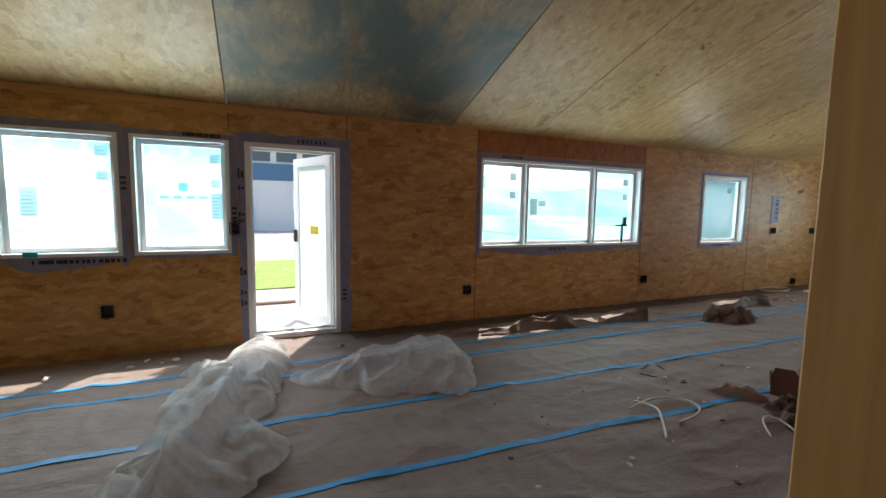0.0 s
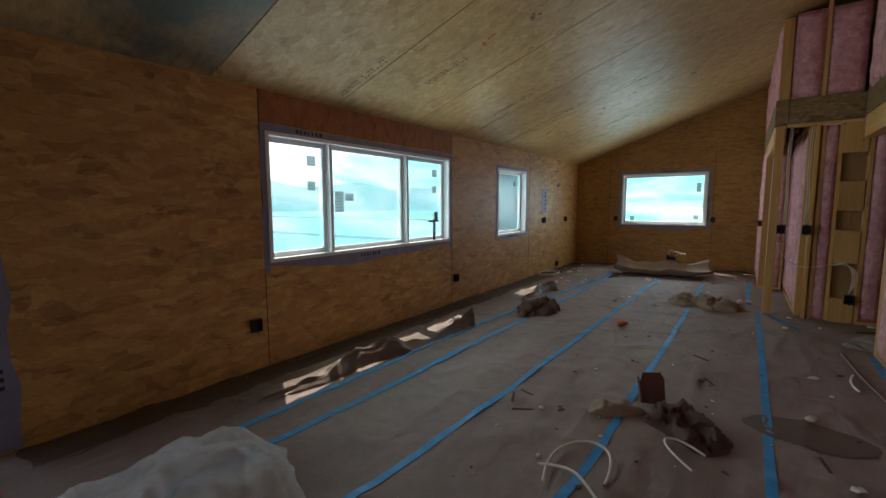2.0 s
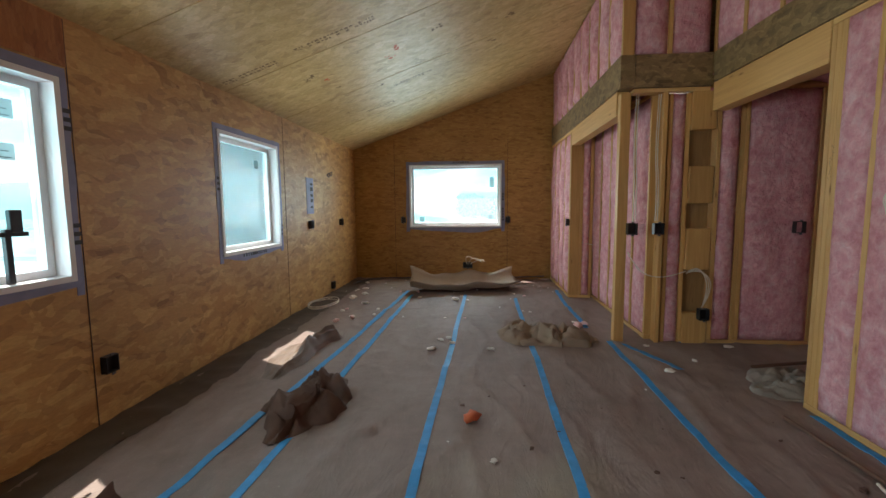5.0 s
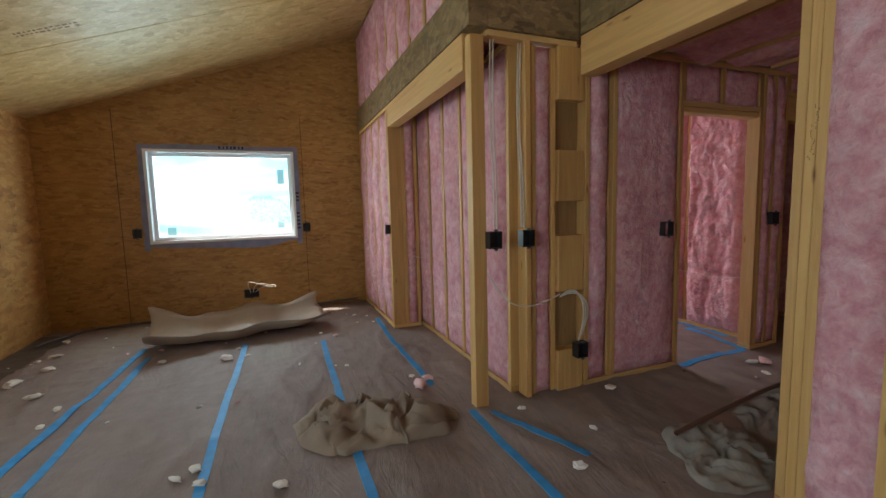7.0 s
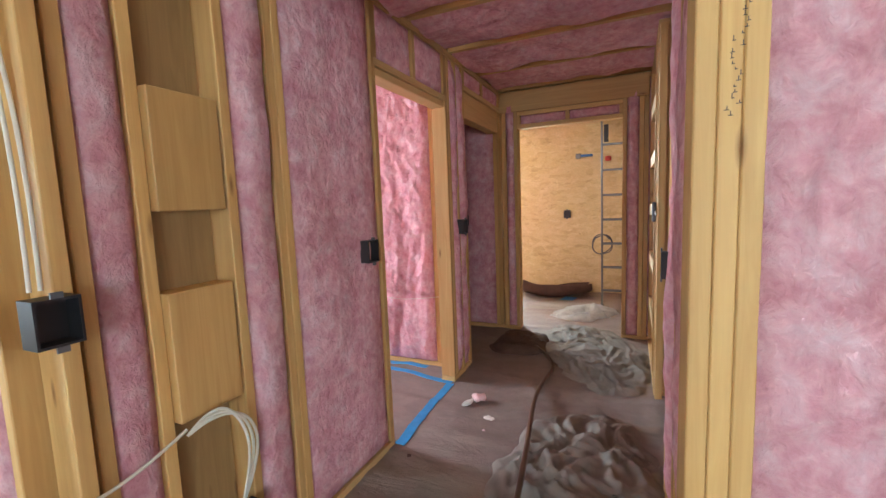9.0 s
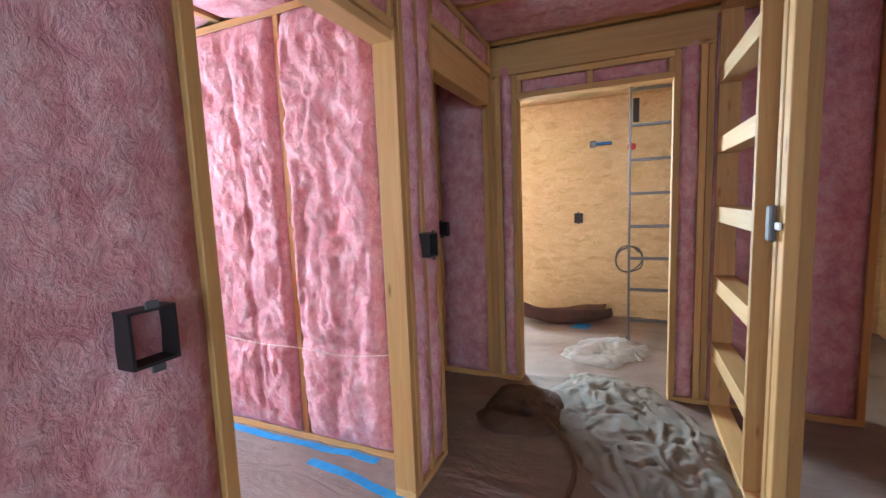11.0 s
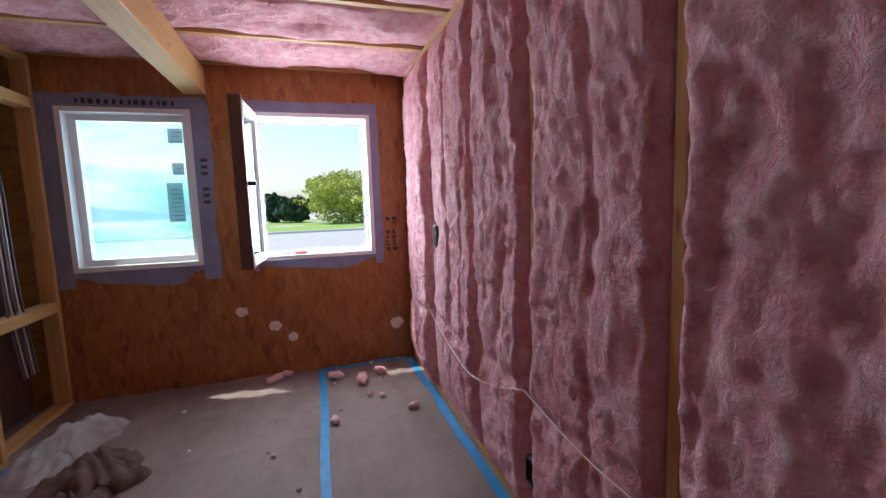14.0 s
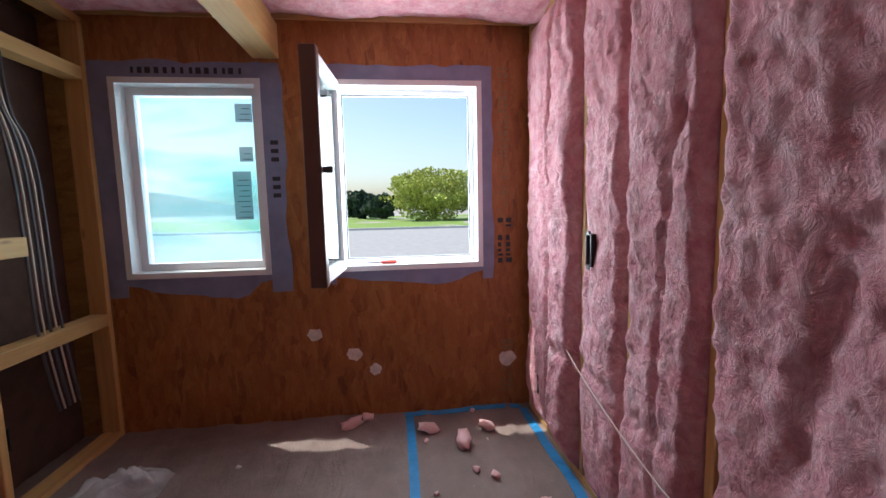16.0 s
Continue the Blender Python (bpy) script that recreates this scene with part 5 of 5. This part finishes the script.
heap("plastic_sheet", [(10.66, 0.16, 0.07, 0.06), (10.5, 0.26, 0.15, 0.13), (10.3, 0.40, 0.17, 0.09), (10.05, 0.46, 0.14, 0.04)], PLASTIC, "crumpled clear plastic sheet on the bedroom floor", "plastic sheet", 0.06, 37.0, 0.016, 2.2, "plastic sheets", long=0.7)
heap("paper_flap", [(10.2, -0.06, 0.08, 0.02), (10.05, 0.06, 0.20, 0.12), (9.85, 0.10, 0.26, 0.13), (9.62, 0.06, 0.22, 0.06), (9.45, 0.0, 0.1, 0.02)], CARD, "crumpled dark brown paper on the bedroom floor", "paper", 0.08, 41.0, 0.018, 2.6, "torn paper")


def curled_sheet(name, at, length, width, turn, lift, material, label, seed):
    """A stiff sheet whose long edges curl up."""
    bm = bmesh.new()
    nl, nw, th = 30, 14, 0.006
    grid = []
    for d in (0, th):
        g = []
        for i in range(nl + 1):
            u = -length / 2 + length * i / nl
            row = []
            for k in range(nw + 1):
                v = -1 + 2 * k / nw
                e = (u / length * 2)
                wob = 1 + 0.3 * noise.noise((u * 3 + seed, 0, 0))
                z = lift * (abs(v) ** 2.2) * wob * (0.5 if v < 0 else 1.0) + 0.35 * lift * abs(e) ** 3 + 0.05 * noise.noise((u * 2.5, v * 1.5, seed)) + 0.03
                row.append(bm.verts.new((u * (1 + 0.12 * noise.noise((v * 2, seed, 4))), v * width / 2 * (1 - 0.22 * abs(v) ** 2) * (1 + 0.35 * noise.noise((u * 1.6, seed, 1))), max(0.012, z) + d)))
            g.append(row)
        for i in range(nl):
            for k in range(nw):
                bm.faces.new((g[i][k], g[i + 1][k], g[i + 1][k + 1], g[i][k + 1]))
        grid.append(g)
    A, B = grid
    for i in range(nl):
        for k in (0, nw):
            bm.faces.new((A[i][k], A[i + 1][k], B[i + 1][k], B[i][k]))
    for k in range(nw):
        for i in (0, nl):
            bm.faces.new((A[i][k], A[i][k + 1], B[i][k + 1], B[i][k]))
    ob = new(name, mesh_of(bm, name, material, True))
    ob.matrix_world = pose(*at, 0, 0, turn)
    return tagged(ob, label, "paper", "torn paper")


curled_sheet("curled_board", (10.0, 2.65, 0.0), 1.75, 0.80, -80, 0.22, plain("tan_board", (0.36, 0.29, 0.22), 0.7, var=0.15, scale=4), "curled sheet of brown board near the end wall", 3)
curled_sheet("curled_board", (7.15, -4.75, 0.0), 0.9, 0.5, 10, 0.16, CARD, "curled sheet of brown paper in the far room", 6)

# dark paper heap with a bent board standing in it
heap("crumpled_paper", [(3.24, 1.42, 0.11, 0.01), (3.45, 1.55, 0.20, 0.04), (3.66, 1.68, 0.15, 0.05), (3.76, 1.76, 0.06, 0.02)], CARD, "crumpled dark brown paper heaped on the floor", "paper", 0.08, 51.0, 0.014, 5.0, "torn paper")
heap("crumpled_paper", [(3.36, 2.16, 0.06, 0.01), (3.46, 2.06, 0.10, 0.03), (3.54, 1.94, 0.09, 0.03), (3.60, 1.84, 0.05, 0.02)], KRAFT, "folded scrap of brown kraft paper on the floor", "paper", 0.05, 53.0, 0.014, 3.0, "torn paper")
bm = bmesh.new()
for m, wd, ht in ((pose(3.72, 1.80, 0.0, -12, 0, -62), 0.17, 0.23), (pose(3.725, 1.875, 0.0, -8, 6, 20), 0.09, 0.19)):
    prof = [(-wd / 2, 0.012), (wd / 2, 0.0), (wd / 2 - 0.004, ht * 0.82), (wd / 2 - 0.03, ht), (-wd / 2 + 0.02, ht * 0.98), (-wd / 2, ht * 0.7)]
    A, B = [[bm.verts.new(m @ Vector((u, d, z + 0.015))) for u, z in prof] for d in (0.0, 0.006)]
    bm.faces.new(A), bm.faces.new(B)
    for k in range(6):
        bm.faces.new((A[k], A[(k + 1) % 6], B[(k + 1) % 6], B[k]))
tagged(new("bent_board", mesh_of(bm, "bent_board", plain("reddish_board", (0.12, 0.05, 0.03), 0.7))), "bent reddish-brown board standing in crumpled paper", "board")


# ---- scraps ----
def scrap_mesh(seed, flat):
    bm = bmesh.new()
    bmesh.ops.create_icosphere(bm, subdivisions=2, radius=1.0)
    for v in bm.verts:
        v.co *= 0.75 + 0.55 * noise.noise(v.co * 1.7 + Vector((seed * 5, 0, 0)))
        v.co.z *= flat
    low = min(v.co.z for v in bm.verts)
    for v in bm.verts:
        v.co.z -= low
    return bm


SCRAPS = {"p": [mesh_of(scrap_mesh(i, 0.55), "pink_tuft", PINK_SCRAP, True) for i in range(4)],
          "w": [mesh_of(scrap_mesh(i + 9, 0.35), "white_scrap", WHITE_SCRAP, False) for i in range(4)],
          "o": [mesh_of(scrap_mesh(31, 0.7), "orange_scrap", ORANGE, True)],
          "r": [mesh_of(scrap_mesh(35, 0.4), "red_scrap", RED, False)],
          "d": [mesh_of(scrap_mesh(i + 40, 0.25), "brown_chip", CARD, False) for i in range(3)]}
SCRAP_WORDS = {"p": ("insulation_tuft", "small tuft of pink insulation on the floor", "insulation"), "w": ("paper_scrap", "small white torn scrap on the floor", "scrap"),
               "o": ("orange_scrap", "small crumpled orange and white scrap", "scrap"), "r": ("red_scrap", "small red plastic scrap on the floor", "scrap"), "d": ("wood_chip", "small dark chip of wood on the floor", "chip")}
rs = random.Random(11)


def scrap(kind, x, y, size):
    nm, lab, cat = SCRAP_WORDS[kind]
    ob = new(nm, rs.choice(SCRAPS[kind]))
    ob.matrix_world = pose(x, y, floor_z(x, y), 0, 0, rs.uniform(0, 360)) @ Matrix.Diagonal((size * rs.uniform(0.8, 1.4), size * rs.uniform(0.5, 1), size, 1))
    tagged(ob, lab, cat, "scraps on the floor")


for kind, x, y, size in (("o", 5.74, 2.46, 0.06), ("p", 7.9, 1.32, 0.08), ("p", 8.0, 1.22, 0.05), ("r", 0.78, 4.30, 0.035), ("w", 7.42, 2.72, 0.05), ("w", 7.36, 2.80, 0.045), ("w", 7.28, 2.68, 0.05), ("w", 7.06, 2.86, 0.06),
                         ("w", 7.10, 2.30, 0.05), ("w", 6.62, 0.88, 0.05), ("w", 7.30, 0.80, 0.04), ("w", 6.9, 0.55, 0.035), ("w", 7.30, 0.05, 0.05), ("w", -0.95, 4.5, 0.04), ("w", -1.05, 4.38, 0.04), ("w", -0.82, 4.42, 0.03), ("w", -0.72, 4.46, 0.04), ("w", -1.6, 4.32, 0.06),
                         ("p", 10.87, -1.2, 0.075), ("p", 10.7, -1.38, 0.085), ("p", 10.84, -1.55, 0.07), ("p", 11.0, -0.73, 0.07), ("p", 11.05, -0.82, 0.05), ("p", 10.17, -1.15, 0.05), ("p", 10.17, -1.67, 0.05), ("p", 10.39, -1.49, 0.035), ("p", 10.45, -1.41, 0.03), ("p", 11.07, -1.5, 0.03), ("p", 9.9, -0.8, 0.02),
                         ("w", 8.2, 3.98, 0.05), ("p", 7.95, 4.1, 0.05), ("w", 8.5, 4.2, 0.05), ("w", 8.9, 4.0, 0.06), ("w", 9.3, 4.3, 0.07), ("w", 9.6, 4.2, 0.06), ("w", 10.0, 4.3, 0.06), ("w", 8.6, 3.75, 0.05), ("w", 9.4, 3.3, 0.05), ("p", 8.1, 3.95, 0.05), ("w", 9.2, 2.75, 0.07), ("w", 10.5, 4.4, 0.06),
                         ("w", 7.2, -1.35, 0.05), ("w", 7.0, -1.2, 0.04), ("p", 7.15, -1.42, 0.06), ("w", 5.0, 0.8, 0.04), ("w", 4.1, 0.9, 0.05), ("w", 3.3, 0.8, 0.04), ("d", 4.4, 1.55, 0.06)):
    scrap(kind, x, y, size)
for _ in range(70):
    scrap("w" if rs.random() < 0.4 else "d", rs.uniform(1.2, 6.5), rs.uniform(0.5, 2.8), rs.uniform(0.008, 0.028))
for _ in range(40):
    scrap(rs.choice("wwwp"), rs.uniform(7.8, 11.0), rs.uniform(1.2, 4.6), rs.uniform(0.01, 0.035))
for _ in range(26):
    scrap(rs.choice("wdp"), rs.uniform(6.2, 10.8), rs.uniform(-1.6, 0.5), rs.uniform(0.008, 0.025))
for x, y, a in ((3.25, 2.68, 20), (3.4, 2.62, 70), (3.15, 2.55, 120), (4.45, 1.5, 30), (3.5, 0.9, 10), (5.0, 1.6, 50)):
    bm = boxes((-0.08, 0.08, -0.009, 0.009, 0, 0.006), bevel=0.002)
    ob = tagged(new("wood_splinter", mesh_of(bm, "wood_splinter", CARD)), "splinter of dark wood lying on the floor", "splinter", "wood splinters")
    ob.matrix_world = pose(x, y, floor_z(x, y) + 0.002, 2, 0, a)


# ---- ladder and trestle ----
lad = holder("ladder", (6.33, -4.25, 0), "grey aluminium ladder leaning in the far room", "ladder")
lad.rotation_euler = (radians(-4), 0, 0)
for x in (-0.19, 0.19):
    part("rail", boxes((x - 0.010, x + 0.010, -0.03, 0.03, 0.0, 2.44), bevel=0.003), METAL, lad)
    part("foot", boxes((x - 0.018, x + 0.018, -0.04, 0.04, 0.0, 0.05)), BLACK, lad)
for i in range(8):
    part("rung", boxes((-0.19, 0.19, -0.016, 0.016, 0.22 + i * 0.29, 0.245 + i * 0.29), bevel=0.004), METAL, lad)
for x in (-0.2, 0.14):
    part("hook", boxes((x - 0.02, x + 0.03, -0.05, -0.03, 2.0, 2.2), bevel=0.004), BLACK, lad)
tres = holder("trestle", (8.0, -4.5, 0), "black folding trestle standing in the far room", "trestle")
for sx in (-0.35, 0.35):
    for sy in (-1, 1):
        r = boxes((-0.014, 0.014, -0.014, 0.014, 0, 0.72))
        o = part("leg", r, BLACK, tres)
        o.matrix_local = pose(sx, sy * 0.22, 0, sy * 17, 0, 0)
part("top_bar", boxes((-0.42, 0.42, -0.03, 0.03, 0.67, 0.72), bevel=0.005), BLACK, tres)
w = holder("wall_bracket", (6.85, YS, 1.95), "blue and metal pipe stub on the pale wall", "pipe")
put("stub", boxes((6.70, 6.86, YS, YS + 0.05, 1.94, 1.97), bevel=0.005), BLUE_BOX, w)
put("flange", boxes((6.86, 6.93, YS, YS + 0.03, 1.92, 1.99), bevel=0.01), METAL, w)
put("red_cap", boxes((6.46, 6.54, YS, YS + 0.04, 1.86, 1.93), bevel=0.015), RED, w, "red cap")
w = holder("door_latch", (6.06, -1.87, 1.25), "metal and plastic bracket on the hall stud", "bracket")
put("plate", boxes((6.052, 6.06, -2.0, -1.84, 1.235, 1.26), bevel=0.002), PAPERY, w)
put("body", boxes((6.052, 6.075, -1.94, -1.89, 1.19, 1.32), bevel=0.006), CONDUIT, w)
electric_box((6.055, -0.72, 1.08), '+x', (0.05, 0.11), 0.03)
scr = holder("screwdriver", (XE + 0.04, -0.95, 0.998), "screwdriver with red handle on the window sill", "screwdriver")
put("handle", boxes((XE + 0.02, XE + 0.045, -1.04, -0.94, 0.996, 1.018), bevel=0.006), RED, scr)
put("blade", boxes((XE + 0.029, XE + 0.036, -0.94, -0.82, 1.003, 1.009)), METAL, scr)
w = holder("window_tool", (5.2, YN + 0.04, 1.0), "dark clamp tool standing on the window sill", "clamp")
put("stem", boxes((5.14, 5.17, YN + 0.03, YN + 0.06, 0.975, 1.26), bevel=0.004), BLACK, w)
put("arm", boxes((5.02, 5.26, YN + 0.035, YN + 0.055, 1.22, 1.245), (5.17, 5.23, YN + 0.03, YN + 0.06, 1.24, 1.36), bevel=0.004), BLACK, w)

# ---- stickers on panes, printing on boards ----
def stickers(wall, spots):
    for u, z, w_, h in spots:
        b = (u, u + w_, YN + 0.106, YN + 0.1105, z, z + h) if wall == 'n' else (XE + 0.106, XE + 0.1105, u, u + w_, z, z + h)
        s_ = holder("pane_sticker", (b[0], b[2], b[4]), "printed paper sticker on a window pane", "sticker", "pane stickers", kind="structure")
        put("paper", boxes(b), STICKER, s_)
        bm = bmesh.new()
        for q in range(max(2, int(h / 0.035))):
            e = (b[0] + 0.012, b[1] - 0.02 - 0.01 * (q % 3), b[2] - 0.0012, b[2] - 0.0004, z + 0.012 + q * 0.033, z + 0.017 + q * 0.033) if wall == 'n' else (b[0] - 0.0012, b[0] - 0.0004, b[2] + 0.012, b[3] - 0.02 - 0.01 * (q % 3), z + 0.012 + q * 0.033, z + 0.017 + q * 0.033)
            box(bm, *e)
        put("print_bars", bm, INK, s_)


stickers('n', ((-1.35, 1.88, 0.1, 0.1), (-1.35, 1.66, 0.09, 0.08), (-1.90, 1.32, 0.12, 0.26), (-0.42, 1.86, 0.09, 0.09), (-0.42, 1.62, 0.08, 0.08), (-0.42, 1.30, 0.1, 0.26),
               (3.14, 1.84, 0.1, 0.1), (3.14, 1.60, 0.09, 0.09), (3.48, 1.38, 0.12, 0.22), (3.62, 1.50, 0.12, 0.08), (5.20, 1.84, 0.1, 0.1), (5.20, 1.62, 0.09, 0.09), (7.72, 1.80, 0.09, 0.09)))
stickers('e', ((-0.18, 1.90, 0.10, 0.11), (-0.17, 1.66, 0.08, 0.09), (-0.15, 1.30, 0.11, 0.30), (2.12, 1.72, 0.09, 0.2), (3.45, 1.08, 0.1, 0.1), (2.15, 1.12, 0.09, 0.09)))
setting("tape_scrap", boxes((-1.86, -1.76, YN - 0.015, YN - 0.0125, 0.965, 1.01)), plain("cyan_tape", (0.02, 0.45, 0.55), 0.5), "scrap of cyan tape on a window frame", "tape")
b_ = bmesh.new()
for i in range(4):
    box(b_, -0.86 + i * 0.11, -0.78 + i * 0.11, YN + 0.106, YN + 0.1105, 1.50, 1.53)
box(b_, -0.70, -0.62, YN + 0.106, YN + 0.1105, 1.58, 1.66)
setting("pane_mark", b_, film_glass("pale_blue_print", (0.16, 0.33, 0.40), (0.4, 0.6, 0.7), 0.3), "plain blue printed mark on a pane", "printing")


# rows of faded grade stamps along the boards, as bars
def bars(seed, along, length, place):
    rnd, bm, u = random.Random(seed), bmesh.new(), 0.0
    while u < length:
        w_ = rnd.uniform(0.012, 0.035)
        for v in (0.0, 0.045):
            if rnd.random() < 0.8:
                place(bm, u, u + w_, v, v + rnd.uniform(0.018, 0.034))
        u += w_ + 0.012
    return bm


def on_ceiling(bm, x0, x1, y0, y1):
    vs = [bm.verts.new((x, y, ceil_z(y) - 0.002)) for x, y in ((x0, y0), (x1, y0), (x1, y1), (x0, y1))]
    bm.faces.new(vs)


for i, (x, y, L, k) in enumerate(((0.75, 3.5, 0.9, 0), (1.55, 4.35, 0.3, 1), (4.0, 3.6, 0.5, 0), (5.6, 3.6, 0.6, 0), (6.9, 4.2, 0.5, 0), (6.85, 3.3, 0.7, 0), (8.6, 3.0, 0.5, 0), (3.3, 4.0, 0.6, 0), (9.2, 3.6, 0.4, 0))):
    setting("ceiling_print", bars(40 + i, 'y', L, lambda bm, a, b, c, d: on_ceiling(bm, x + c, x + d, y + a, y + b)), INK_SOFT, "faded grade stamp on the ceiling board", "printing")
for i, (x, y, r) in enumerate(((4.09, 2.94, 0.05), (4.01, 3.28, 0.04), (4.0, 3.37, 0.04), (4.06, 4.0, 0.035), (7.49, 4.11, 0.04), (7.53, 4.15, 0.04), (8.44, 3.58, 0.04), (8.98, 4.21, 0.04), (7.75, 3.34, 0.05), (7.54, 2.84, 0.06), (8.44, 2.26, 0.05), (7.6, 3.25, 0.05), (8.0, 4.0, 0.03), (7.7, 4.0, 0.04), (7.1, 2.6, 0.05), (7.9, 2.1, 0.05))):
    bm = bmesh.new()
    rnd = random.Random(i)
    for q in range(5):
        ax, ay, s_ = x + rnd.uniform(-r, r), y + rnd.uniform(-r, r), r * rnd.uniform(0.2, 0.6)
        vs = [bm.verts.new((ax + s_ * math.cos(a) * rnd.uniform(0.6, 1.2), ay + s_ * math.sin(a) * rnd.uniform(0.6, 1.2), ceil_z(ay + s_ * math.sin(a)) - 0.004 - 0.0005 * q)) for a in (0, 1.2, 2.5, 3.7, 5.0)]
        bm.faces.new(vs)
    setting("ceiling_mark", bm, ORANGE if i in (1, 2, 3, 8, 11, 13) else INK_SOFT, "small painted knot mark on the ceiling board", "mark")
setting("wall_stamp", bars(70, 'z', 0.28, lambda bm, a, b, c, d: box(bm, XE - 0.002, XE - 0.0004, -1.70 - d * 1.2, -1.70 - c * 1.2, 0.98 + a, 0.98 + b)), INK, "bold dark stamp running up the board", "printing")
setting("wall_print", bars(71, 'z', 0.9, lambda bm, a, b, c, d: box(bm, XE - 0.002, XE - 0.0004, -1.74 - d * 0.8 + 0.03, -1.74 - c * 0.8 + 0.03, 1.32 + a, 1.32 + b)), INK_SOFT, "faded stamp running up the board", "printing")
setting("wall_print_lower", bars(72, 'z', 0.35, lambda bm, a, b, c, d: box(bm, XE - 0.002, XE - 0.0004, -1.72 - d, -1.72 - c, 0.1 + a, 0.1 + b)), INK_SOFT, "faded stamp running up the board", "printing")
setting("wall_print_middle", bars(73, 'z', 0.3, lambda bm, a, b, c, d: box(bm, XE - 0.002, XE - 0.0004, -0.52 - d, -0.52 - c, 1.9 + a, 1.9 + b)), INK_SOFT, "faded stamp running up the board", "printing")
for y, z, r in ((-0.51, 0.56, 0.05), (-0.75, 0.42, 0.055), (-0.88, 0.31, 0.045), (-1.76, 0.33, 0.06)):
    bm = bmesh.new()
    rnd = random.Random(int(z * 100))
    vs = [bm.verts.new((XE - 0.003, y + r * rnd.uniform(0.75, 1.1) * math.cos(a * 0.45), z + r * rnd.uniform(0.65, 1.0) * math.sin(a * 0.45))) for a in range(14)]
    f = bm.faces.new(vs)
    bmesh.ops.extrude_face_region(bm, geom=[f])
    for v in vs:
        v.co.x = XE
    setting("patch_mark", bm, WHITE_SCRAP, "pale dab of filler on the bedroom wall", "mark")
# handwriting on the doubled post, as thin strokes
bm = bmesh.new()
rnd = random.Random(5)
for q in range(22):
    z = 1.50 + q * 0.010
    x = 6.03 + rnd.uniform(-0.010, 0.010) - 0.0006 * q
    box(bm, x, x + 0.0014, 0.2505, 0.2512, z, z + rnd.uniform(0.004, 0.010))
    box(bm, x - 0.003, x + rnd.uniform(0.001, 0.006), 0.2505, 0.2512, z, z + 0.0014)
setting("hand_note", bm, INK, "small pencilled note on the doubled post", "writing")
